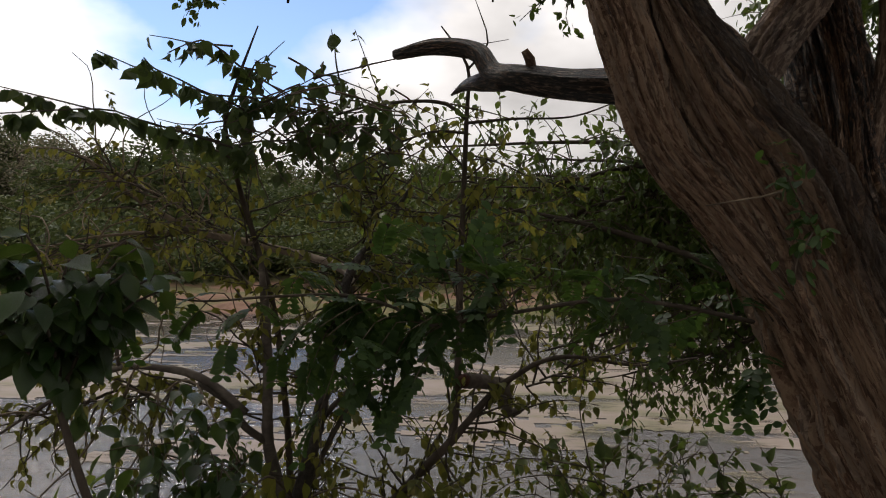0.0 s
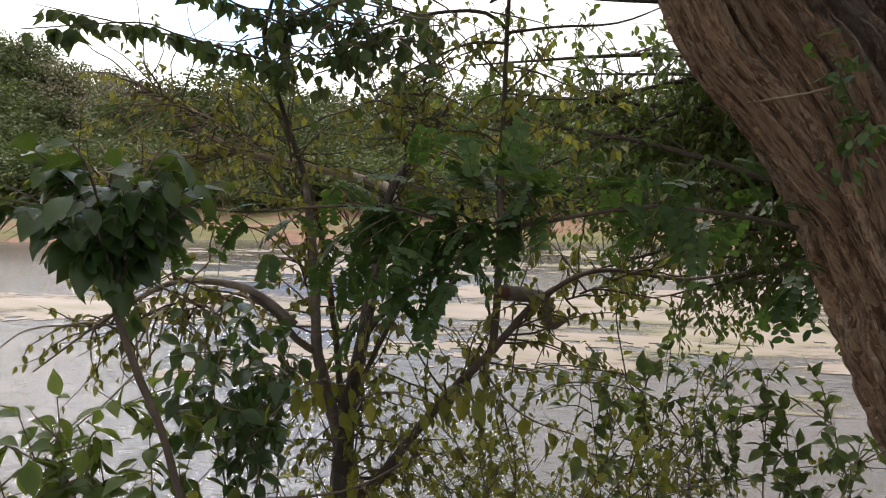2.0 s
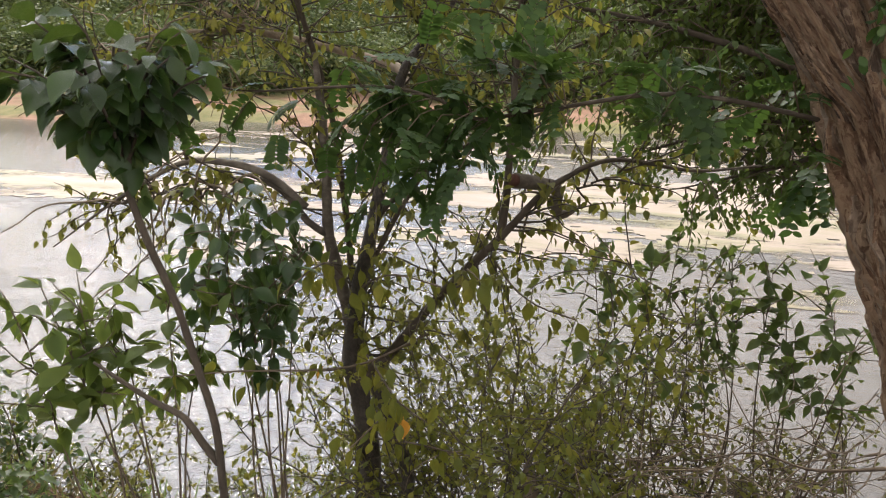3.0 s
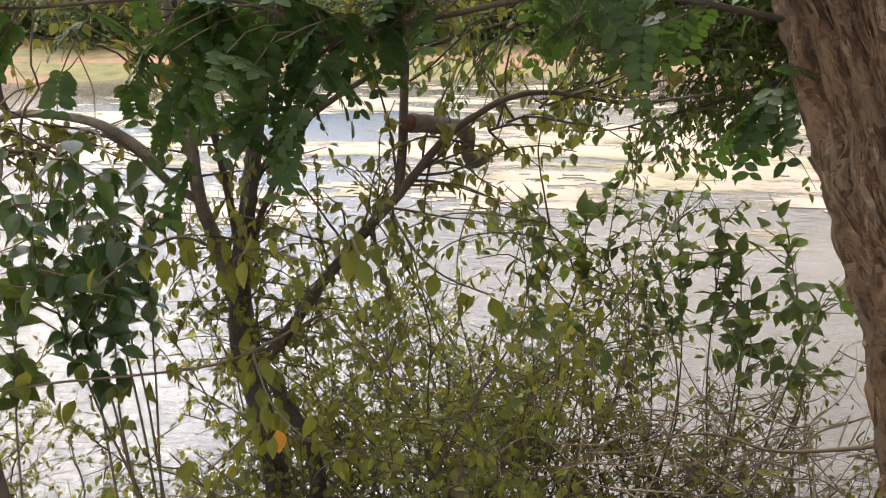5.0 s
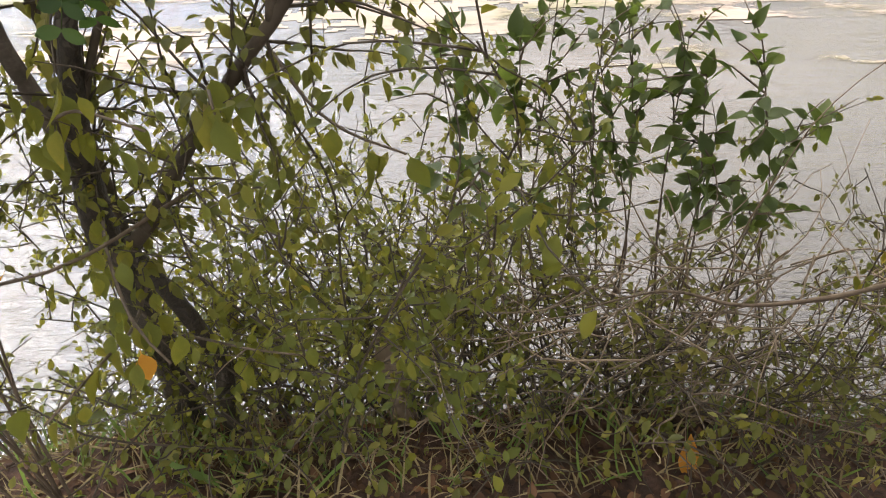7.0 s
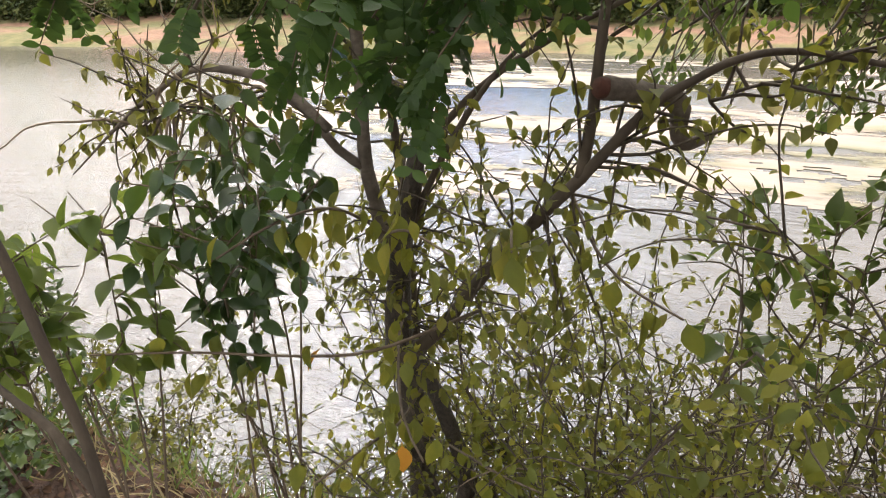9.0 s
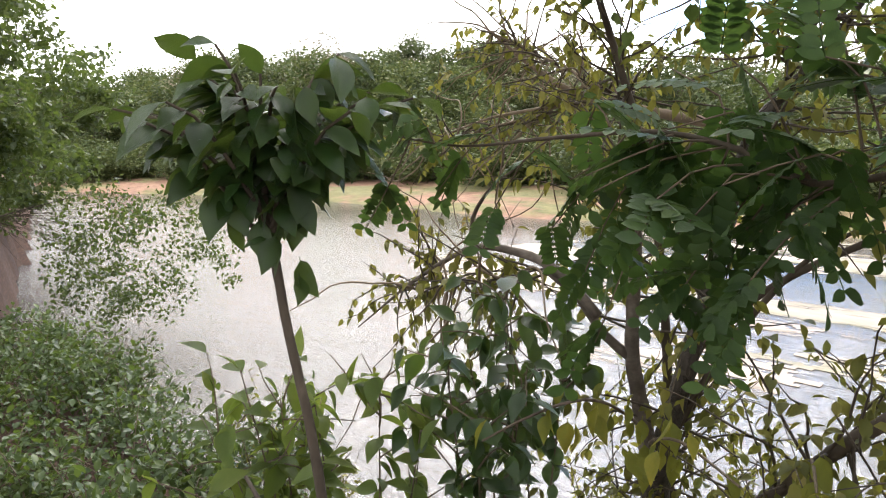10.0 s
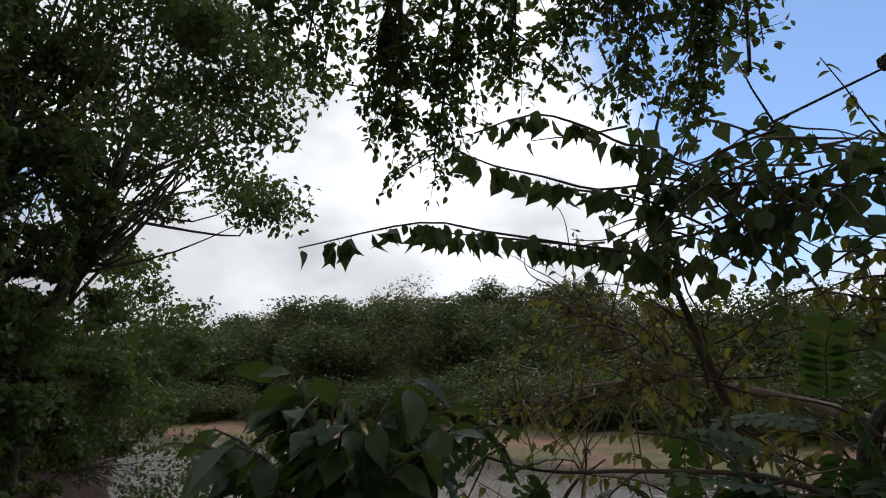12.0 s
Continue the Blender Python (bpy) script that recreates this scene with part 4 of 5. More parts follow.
# ovate yellow-green leaves on the twigs towards the path
near_twigs = [
    np.array([(0.36, 2.86, 0.82), (0.23, 2.65, 0.81), (0.12, 2.56, 0.82), (-0.05, 2.45, 0.85), (-0.2, 2.36, 0.86)]),
    np.array([(0.1, 3.0, 0.7), (0.22, 2.75, 0.76), (0.35, 2.52, 0.78), (0.45, 2.4, 0.8)]),
    np.array([(0.1, 3.0, 0.85), (0.2, 2.75, 1.0), (0.32, 2.62, 1.08), (0.46, 2.5, 1.1)]),
    np.array([(0.08, 3.0, 0.9), (0.1, 2.75, 1.05), (0.12, 2.55, 1.1), (0.1, 2.4, 1.08)]),
    np.array([(0.4, 3.0, 0.93), (0.46, 2.8, 1.0), (0.5, 2.65, 1.1), (0.55, 2.5, 1.12)]),
    np.array([(0.15, 3.0, 0.5), (0.25, 2.7, 0.62), (0.3, 2.5, 0.72), (0.28, 2.35, 0.74)]),
    np.array([(0.51, 3.0, 1.06), (0.6, 2.85, 1.0), (0.68, 2.75, 0.98), (0.78, 2.62, 1.0)]),
    np.array([(0.14, 3.0, 0.35), (0.3, 2.85, 0.45), (0.45, 2.75, 0.5), (0.6, 2.7, 0.52)]),
]
tubes("twig_tangle", [tube_arrays(t, [0.004, 0.002], 5, 0.04) for t in near_twigs], M_TWIG, forked, "", "stuff")
mats = leaves_on(near_twigs, 27, 0.055, 0.75, 0.6, 0.04)
leaf_objects("leaf", "ovate_leaf", OVATE, mats, M_YELLOWGREEN, forked, {7, 31}, M_ORANGE)

# cut length of branch caught in the arm
stub = thing("cut_branch", (0.62, 3.0, 1.25), "grey cut branch stub caught in the forked tree", "branch")
tubes("wood", [tube_arrays([(0.595, 2.84, 1.3), (0.625, 2.875, 1.293), (0.665, 2.92, 1.28), (0.7, 2.96, 1.268), (0.712, 2.98, 1.245), (0.71, 2.99, 1.205), (0.722, 3.0, 1.178), (0.75, 3.01, 1.185), (0.785, 3.02, 1.208)], [0.021, 0.02, 0.019, 0.019, 0.018, 0.016, 0.014, 0.011, 0.003], 16, 0.008, 0.04)], M_GREYWOOD, stub)
tubes("cut_face", [tube_arrays([(0.587, 2.831, 1.302), (0.596, 2.841, 1.3)], [0.017, 0.0192], 16, 0.004, 0.06)], M_CUT, stub, "dark red-brown cut end")

# ---------------------------------------------------------------- heart-leaved shrub
heart = thing("heart_leaved_shrub", (0.02, 3.2, -0.45), "tall thin shrub with drooping heart-shaped dark leaves", "shrub")
stem("stem", [(0.03, 3.2, -0.75), (0.03, 3.2, 0.4), (0.02, 3.18, 0.9), (0.0, 3.16, 1.2), (-0.03, 3.14, 1.45), (-0.09, 3.1, 1.7), (-0.12, 3.05, 1.85), (-0.12, 2.95, 2.0), (-0.05, 2.85, 2.1), (0.02, 2.82, 2.25)], [0.014, 0.013, 0.012, 0.011, 0.01, 0.009, 0.008, 0.007, 0.005, 0.002], heart)
heart_shoots = [np.array(q) for q in (
    [(-0.1, 2.98, 1.88), (-0.0, 2.75, 1.9), (-0.07, 2.6, 1.92), (-0.12, 2.45, 1.93), (-0.11, 2.3, 1.92), (-0.24, 2.15, 1.88)],
    [(-0.1, 2.92, 2.03), (0.02, 2.8, 2.05), (-0.04, 2.67, 2.03), (-0.07, 2.55, 2.04), (-0.06, 2.42, 2.03), (-0.02, 2.3, 2.02)],
    [(-0.05, 2.85, 2.1), (0.03, 2.8, 2.12), (0.03, 2.67, 2.1), (0.04, 2.55, 2.1), (0.04, 2.42, 2.09), (0.03, 2.3, 2.03)],
    [(-0.1, 2.95, 1.9), (0.01, 2.75, 1.92), (0.15, 2.8, 1.94), (0.29, 2.85, 1.98), (0.37, 2.9, 2.01)],
    [(-0.03, 2.85, 2.06), (0.05, 2.8, 2.04), (0.17, 2.83, 2.11)],
    [(-0.12, 3.0, 1.9), (-0.02, 2.9, 1.92), (-0.31, 2.6, 1.98), (-0.57, 2.6, 2.04)],
    [(-0.12, 2.95, 2.0), (-0.01, 2.8, 2.02), (-0.19, 2.7, 2.08), (-0.36, 2.7, 2.15)],
    [(-0.05, 2.85, 2.1), (0.1, 2.85, 2.04), (0.25, 2.85, 2.02), (0.37, 2.85, 2.03)])]
for h in heart_shoots:
    stem("shoot", h, [0.0032, 0.0026, 0.0012], heart, M_STEM, 6, 0.04)
stem("shoot", [(0.17, 2.83, 2.11), (0.29, 2.87, 2.15), (0.38, 2.9, 2.18), (0.7, 2.92, 2.24)], [0.003, 0.0025, 0.001], heart, M_STEM, 5, 0.04, "bare whip without leaves")
side_shoots = []
for _ in range(90):
    p = np.array((0.1, 2.86, 2.02)) + rng.normal(size=3) * np.array((0.14, 0.07, 0.065))
    side_shoots.append(grow(p, rand_dirs(1)[0] * np.array((1, 0.8, 0.4)), 0.2, 0.3, 0.05, 5))
tubes("twig_tangle", [tube_arrays(t, [0.003, 0.001], 4, 0.05) for t in side_shoots], M_TWIG, heart, "", "stuff")


def hanging(lines, per, size):
    pos, ahead = [], []
    for ln in lines:
        k = max(2, int(per * np.linalg.norm(np.diff(ln, axis=0), axis=1).sum()))
        c, u = curve_points(ln, 0.01)
        i = np.clip((np.linspace(0.12, 1, k) * (len(c) - 1)).astype(int) + rng.integers(-5, 6, k), 0, len(c) - 1)
        pos.append(c[i])
        ahead.append(np.stack([0.5 * rng.normal(size=k), 0.5 * rng.normal(size=k), -np.ones(k)], 1))
    pos, ahead = np.vstack(pos), np.vstack(ahead)
    s = size * rng.uniform(0.45, 1.2, len(pos))
    pos = pos + ahead / np.linalg.norm(ahead, axis=1)[:, None] * (0.3 * s)[:, None]
    up = rand_dirs(len(pos)) * np.array((1, 1, 0.2))
    return frames_of(pos, ahead, up, s)


leaf_objects("leaf", "heart_leaf", HEART, hanging(heart_shoots, 88, 0.039), M_HEART, heart, {11}, M_ORANGE)
foliage("foliage", HEART, hanging(side_shoots, 20, 0.041), M_HEART, heart, "", "stuff")

# ---------------------------------------------------------------- glossy sapling
sap = thing("glossy_sapling", (0.06, 2.16, 0), "young sapling with a tuft of large glossy dark green leaves", "sapling")
stem("stem", [(0.1, 2.15, -0.1), (0.085, 2.15, 0.35), (0.068, 2.15, 0.72), (0.06, 2.15, 0.89), (0.03, 2.15, 1.02), (0.0, 2.15, 1.14), (-0.05, 2.15, 1.27), (-0.08, 2.15, 1.37), (-0.07, 2.13, 1.44), (-0.05, 2.12, 1.5)], [0.011, 0.0095, 0.0085, 0.008, 0.0075, 0.0073, 0.007, 0.0068, 0.006, 0.004], sap, None, 10)
stem("branch", [(0.064, 2.15, 0.8), (0.03, 2.15, 0.84), (-0.007, 2.15, 0.897), (-0.071, 2.15, 0.925), (-0.134, 2.15, 0.96), (-0.2, 2.15, 1.0)], [0.009, 0.008, 0.007, 0.006, 0.005, 0.003], sap, None, 9)
sap_shoots = []
for k in range(30):
    a = 2.4 * k
    r = 0.04 + 0.175 * math.sqrt(rng.random())
    e = np.array((-0.115 + 1.04 * r * math.cos(a), 2.16 + r * math.sin(a), 1.68 - 0.75 * max(0, r - 0.06) + 0.02 * rng.normal()))
    s = np.array((-0.072 + 0.01 * rng.normal(), 2.135, 1.4 + 0.003 * k))
    m = (s + e) / 2 + np.array((0, 0, 0.025))
    sap_shoots.append(np.array([s, (s + m) / 2, m, (m + e) / 2 + np.array((0, 0, 0.012)), e]))
for g in sap_shoots:
    tubes("twig", [tube_arrays(g, [0.004, 0.0018], 5, 0.03)], M_STEM, sap)
pos, ahead = [], []
mid_crown = np.array((-0.1, 2.16, 1.5))
for g in sap_shoots:
    c_, u_ = curve_points(g, 0.01)
    for j in range(12):
        q = c_[int((0.3 + 0.7 * j / 11) * (len(c_) - 1))]
        out = (q - mid_crown) * np.array((1, 1, 0.3))
        pos.append(q)
        ahead.append(out / (np.linalg.norm(out) + 1e-6) + 0.7 * rng.normal(size=3) * np.array((1, 1, 0.6)) + np.array((0, 0, -0.9 + 0.8 * rng.random())))
for k in range(18):
    a = k * 2.4
    pos.append(np.array((-0.075, 2.14, 1.4 + 0.1 * rng.random())) + 0.025 * rng.normal(size=3))
    ahead.append(np.array((0.55 * math.cos(a), 0.55 * math.sin(a), -1)))
pos, ahead = np.array(pos), np.array(ahead)
up = np.array((0, 0, 1.0)) + 0.6 * rand_dirs(len(pos))
leaf_objects("leaf", "glossy_leaf", SAPLEAF, frames_of(pos, ahead, up, 0.064 * rng.uniform(0.6, 1.15, len(pos))), M_GLOSSY, sap)

# ---------------------------------------------------------------- feather-leaved branch close to the path
feather = thing("feather_leaved_branch", (1.3, 2.42, 1.5), "thin branch with dark green feather leaves reaching over the bank", "branch")
fbough = np.array([(1.3, 2.42, 1.5), (0.95, 2.42, 1.56), (0.7, 2.45, 1.525), (0.53, 2.46, 1.495), (0.46, 2.45, 1.53), (0.35, 2.45, 1.555), (0.2, 2.43, 1.55), (0.05, 2.4, 1.54), (-0.1, 2.38, 1.56)])
tubes("bough", [tube_arrays(fbough, [0.005, 0.0045, 0.0045, 0.0045, 0.004, 0.0035, 0.003, 0.002, 0.0015], 8, 0.03, 0.04)], M_STEM, feather)
fline = []
ftips = [(0.18 + 0.34 * rng.random(), 2.42 + 0.06 * rng.normal(), 1.29 + 0.3 * rng.random()) for _ in range(18)]
ftips += [(0.5 + 0.2 * rng.random(), 2.43 + 0.05 * rng.normal(), 1.49 + 0.12 * rng.random()) for _ in range(5)]
ftips += [(0.68 + 0.46 * rng.random(), 2.46 + 0.05 * rng.normal(), 1.5 + 0.18 * rng.random()) for _ in range(12)]
ftips += [(0.28 + 0.4 * rng.random(), 2.42 + 0.06 * rng.normal(), 1.6 + 0.13 * rng.random()) for _ in range(10)]
ftips += [(0.3, 2.4, 1.28), (0.46, 2.45, 1.29), (0.1, 2.4, 1.42), (0.02, 2.38, 1.47), (-0.1, 2.38, 1.52), (-0.15, 2.37, 1.4)]
for e in ftips:
    e = np.array(e)
    c_, u_ = curve_points(fbough, 0.02)
    s0 = c_[np.argmin(np.abs(c_[:, 0] - e[0] - 0.09))]
    m0 = (s0 + e) / 2 + np.array((0.0, 0.0, 0.03)) + 0.012 * rng.normal(size=3)
    fline.append(np.array([s0, m0, e]))
    tubes("twig", [tube_arrays(fline[-1], [0.0018, 0.0009], 5, 0.03)], M_TWIG, feather)
mats, ribs = pinnate(fline, 22, 0.095, 6, 0.027)
tubes("stalk_tangle", [tube_arrays(r_, [0.0009, 0.0005], 4, 0.03) for r_ in ribs], M_PINNATE, feather, "", "stuff")
foliage("foliage", LEAFLET, mats, M_PINNATE, feather, "dark green feather leaves")
tuft_lines = [np.array(q) for q in ([(1.2, 2.34, 1.76), (1.17, 2.27, 1.77), (1.13, 2.24, 1.76), (1.02, 2.2, 1.74)], [(1.22, 2.32, 1.72), (1.2, 2.25, 1.74), (1.17, 2.23, 1.78), (1.14, 2.2, 1.83)], [(1.24, 2.3, 1.7), (1.2, 2.22, 1.69), (1.17, 2.2, 1.65), (1.16, 2.19, 1.6)])]
tubes("twig", [tube_arrays(tuft_lines[0], [0.003, 0.0012], 5, 0.03)], M_DEAD, old_tree, "bare pale twig on the trunk")
for q in tuft_lines[1:]:
    tubes("twig", [tube_arrays(q, [0.002, 0.001], 5, 0.03)], M_TWIG, old_tree)
foliage("sprig", LEAFLET, leaves_on([q for q in tuft_lines[1:] for _ in range(2)], 110, 0.026, 0.3, 1.0, 0.03), M_PINNATE, old_tree, "thin green leaves growing on the trunk")
sprig = np.array([(1.42, 2.5, 1.55), (1.3, 2.45, 1.5), (1.2, 2.41, 1.45), (1.16, 2.4, 1.38)])
tubes("twig", [tube_arrays(sprig, [0.003, 0.001], 5, 0.03)], M_TWIG, old_tree)
mats, ribs = pinnate([sprig[1:], sprig[2:]], 26, 0.1, 7, 0.026)
foliage("sprig", LEAFLET, mats, M_PINNATE, old_tree, "hanging sprig of feather leaves")

# ---------------------------------------------------------------- leafy tree leaning over the water
lean = thing("overhanging_tree", (2.92, 3.4, 0), "dense green tree leaning low over the water", "tree")
stem("trunk", [(2.95, 3.3, -0.4), (2.9, 3.5, 0.4), (2.65, 3.8, 1.0), (2.4, 4.05, 1.6), (2.25, 4.2, 2.1), (2.3, 4.3, 2.8)], [0.09, 0.075, 0.065, 0.055, 0.045, 0.03], lean, M_STEM, 12, 0.05)
lean_limbs = []
for e in ((0.5, 4.3, 2.0), (0.1, 4.5, 1.7), (0.9, 4.4, 1.9), (0.6, 4.4, 1.45), (1.1, 4.5, 1.55), (1.3, 4.3, 2.2), (1.5, 4.4, 1.35), (1.7, 4.5, 1.8), (1.9, 4.6, 1.5), (0.3, 4.4, 2.15), (1.0, 4.6, 1.3), (0.7, 4.3, 1.75), (0.3, 4.5, 1.45), (0.9, 4.4, 2.1), (-0.1, 4.5, 1.95), (2.8, 4.4, 1.7), (2.8, 4.4, 2.4), (2.7, 4.3, 2.9), (2.2, 4.3, 2.9), (1.95, 4.4, 2.6), (2.1, 4.5, 2.85), (2.3, 4.4, 2.5), (2.6, 4.5, 1.2), (0.9, 4.3, 1.15), (1.3, 4.3, 1.05), (1.7, 4.3, 1.1), (0.5, 4.35, 1.25), (1.5, 4.2, 1.2), (1.1, 4.3, 1.3)):
    s = np.array((2.33, 4.0, rng.uniform(1.2, 2.2)))
    e = np.array(e)
    m = (s + e) / 2 + rng.normal(size=3) * 0.08 + np.array((0, 0.1, 0.1))
    lean_limbs.append(np.array([s, m, e]))
for b in lean_limbs:
    tubes("limb", [tube_arrays(b, [0.022, 0.012, 0.004], 6, 0.06)], M_STEM, lean)
lt = []
for b in lean_limbs:
    for _ in range(34):
        p, d = along(b, 1, 0.25)
        lt.append(grow(p[0], 0.4 * d[0] + rand_dirs(1)[0] + np.array((0, 0, -0.15)), rng.uniform(0.2, 0.5), 0.4, 0.08, 5))
tubes("twig_tangle", [tube_arrays(t, [0.004, 0.001], 4, 0.07) for t in lt], M_TWIG, lean, "", "stuff")
foliage("crown", LOWLEAF, leaves_on(lt, 42, 0.05, 0.35, 1.0, 0.04), M_HEDGE, lean, "dense mid-green leaves")

# ---------------------------------------------------------------- broad-leaved shrubs on the bank
def broad_shrub(base, tips, size, per, label, mat=None, shape=None, hang=0.45):
    base = (base[0], base[1], ground_height(base[0], base[1]))
    sh = thing("broad_leaved_shrub", base, label, "shrub", "shrubs along the bank")
    lines = []
    for t in tips:
        b, e = np.array(base, float) + np.array((0.04 * rng.normal(), 0.04 * rng.normal(), -0.05)), np.array(t, float)
        m = b + (e - b) * 0.55 + np.array((0.05 * rng.normal(), 0.04 * rng.normal(), 0.08))
        lines.append(np.array([b, b + (m - b) * 0.5 + 0.02 * rng.normal(size=3), m, e]))
        tubes("stem", [tube_arrays(lines[-1], [0.0045, 0.003, 0.0012], 6, 0.05)], M_TWIG, sh)
    tips2 = []
    for ln in lines:
        for _ in range(8):
            p, d = along(ln, 1, 0.78)
            tips2.append(grow(p[0], 0.8 * d[0] + 0.8 * rand_dirs(1)[0], rng.uniform(0.08, 0.18), 0.3, 0.1, 4))
    tubes("twig_tangle", [tube_arrays(t, [0.0025, 0.001], 4, 0.05) for t in tips2], M_TWIG, sh, "", "stuff")
    mats = leaves_on([np.array([0.85 * ln[-2] + 0.15 * ln[-1], 0.4 * ln[-2] + 0.6 * ln[-1], ln[-1]]) for ln in lines] + tips2, per, size, hang, 0.9, 0.006, 0.05)
    leaf_objects("leaf", "broad_leaf_" + (mat or M_HEDGE).name, shape or OVATE, mats, mat or M_HEDGE, sh)


broad_shrub((0.95, 3.2, 0), [(0.84, 3.18, 1.05), (0.9, 3.15, 0.95), (1.02, 3.15, 1.0)], 0.066, 30, "thin bank shrub with broad drooping dark leaves", None, None, 0.12)
broad_shrub((1.2, 3.15, 0), [(1.1, 3.17, 1.1), (1.18, 3.12, 1.0), (1.25, 3.13, 1.07), (1.17, 3.08, 0.85)], 0.042, 42, "upright bank shrub with many small dark leaves", None, None, 0.15)
broad_shrub((1.42, 3.05, 0), [(1.36, 3.08, 1.02), (1.4, 3.05, 0.95), (1.5, 3.03, 1.0), (1.41, 2.97, 0.8), (1.57, 2.95, 0.85)], 0.056, 32, "bank shrub with arching twigs and pointed leaves", None, None, 0.12)
broad_shrub((-0.08, 2.75, 0), [(-0.2, 2.8, 1.2), (-0.05, 2.62, 1.26), (-0.1, 2.5, 1.22), (-0.02, 2.8, 1.18), (-0.26, 2.74, 1.1), (0.03, 2.6, 1.14), (0.0, 2.5, 1.05)], 0.062, 40, "leafy shrub with glossy dark leaves under the saplings", M_GLOSSY)
broad_shrub((-0.25, 2.4, 0), [(-0.38, 2.24, 1.12), (-0.34, 2.3, 1.06), (-0.22, 2.45, 1.06), (-0.1, 2.45, 1.02), (-0.28, 2.34, 1.05), (-0.4, 2.2, 1.0), (-0.45, 2.4, 0.98)], 0.066, 34, "mid-green shrub with broad pointed leaves near the sapling", M_MIDGREEN, None, 0.3)

# ---------------------------------------------------------------- low scrub along the bank
def scrub(base, height, reach, stems, leaves, mat, label):
    base = (base[0], base[1], ground_height(base[0], base[1]))
    height -= base[2]
    sh = thing("low_scrub", base, label, "shrub", "low scrub on the bank")
    lines, small = [], []
    for _ in range(stems):
        s = np.array(base, float) + np.array((reach * rng.uniform(-1, 1), 0.1 * rng.normal(), -0.08))
        g = grow(s, (0.45 * rng.normal(), 0.2 * rng.normal(), 1), height * rng.uniform(0.55, 1.2), 0.5, 0.03, 8)
        lines.append(g)
        for _ in range(9):
            p, d = along(g, 1, 0.38)
            small.append(grow(p[0], 0.5 * d[0] + 0.9 * rand_dirs(1)[0], rng.uniform(0.1, 0.34), 0.5, 0.03, 5))
    tubes("stem_tangle", [tube_arrays(g, [0.0045, 0.0015], 5, 0.06) for g in lines], M_STEM, sh, "", "stuff")
    tubes("twig_tangle", [tube_arrays(g, [0.002, 0.0008], 4, 0.06) for g in small], M_STEM, sh, "", "stuff")
    foliage("foliage", LOWLEAF, leaves_on([g for g in small if g[0][2] > base[2] + 0.2] + [g[3:] for g in lines], leaves, 0.03, 0.3, 1.0, 0.014, 0.1), mat, sh)


for x in np.arange(-1.5, 2.6, 0.27):
    h = 0.72 + 0.15 * math.sin(x * 3.1) + 0.2 * math.exp(-(((x - 0.75) / 0.3) ** 2)) + (0.1 if x > 0.3 else -0.12)
    if x < 0.3:
        h *= 0.62
    scrub((float(x), 3.14 + 0.06 * math.sin(9 * x), 0.0), h, 0.2, 8 if x < 0.3 else 9, 42 if x < 0.3 else 32, M_SMALL, "tangled low scrub with small olive leaves")

for x, y, h in ((0.34, 3.16, 0.8), (0.42, 3.14, 1.12), (0.52, 3.14, 1.3), (0.6, 3.2, 1.35), (0.68, 3.12, 1.32), (0.8, 3.12, 1.2), (0.9, 3.16, 1.0), (1.0, 3.1, 0.9), (0.66, 3.02, 0.8)):
    scrub((x, y, 0.0), h, 0.15, 11, 46, M_YELLOWGREEN, "bright yellow-green scrub with thin dark stems")
for x, y, h in ((1.15, 3.04, 0.7), (1.38, 3.02, 0.66), (1.6, 2.96, 0.62)):
    scrub((x, y, 0.0), h, 0.16, 12, 24, M_SMALL, "thin olive scrub with many bare stems")

# dry brush
brush = thing("dry_brush", (1.45, 2.85, 0), "tangle of bare dry tan twigs on the bank", "brush", "", "stuff")
bl = []
for _ in range(150):
    s = np.array((1.45 + 0.32 * rng.normal(), 2.92 + 0.1 * rng.normal(), rng.uniform(0.05, 0.6)))
    bl.append(grow(s, rand_dirs(1)[0] * np.array((1.2, 0.6, 0.55)), rng.uniform(0.25, 0.7), 0.5, 0.02, 7))
tubes("twig_tangle", [tube_arrays(t, [0.0025, 0.0008], 5, 0.05) for t in bl], M_DEAD, brush, "", "stuff")
tubes("branch", [tube_arrays([(1.15, 2.85, 0.5), (1.3, 2.8, 0.58), (1.42, 2.75, 0.58), (1.5, 2.7, 0.62), (1.62, 2.68, 0.66), (1.9, 2.75, 0.68)], [0.002, 0.003, 0.004, 0.0045, 0.005, 0.006], 7, 0.03, 0.1)], M_TWIG, brush)

# dead stalk
stalk = thing("dead_stump", (0.72, 3.0, 0), "frayed brown dead stump among the scrub", "stump")
tubes("wood", [tube_arrays([(0.73, 2.98, -0.08), (0.72, 2.99, 0.1), (0.69, 3.02, 0.22), (0.68, 3.03, 0.3)], [0.035, 0.03, 0.026, 0.016], 16, 0.012, 0.12)], M_DEAD, stalk)

# ---------------------------------------------------------------- leaf litter, grass
def on_ground(k, x0, x1, y0, y1):
    x, y = rng.uniform(x0, x1, k), rng.uniform(y0, y1, k)
    return np.stack([x, y, [ground_height(float(a), float(b)) for a, b in zip(x, y)]], 1)


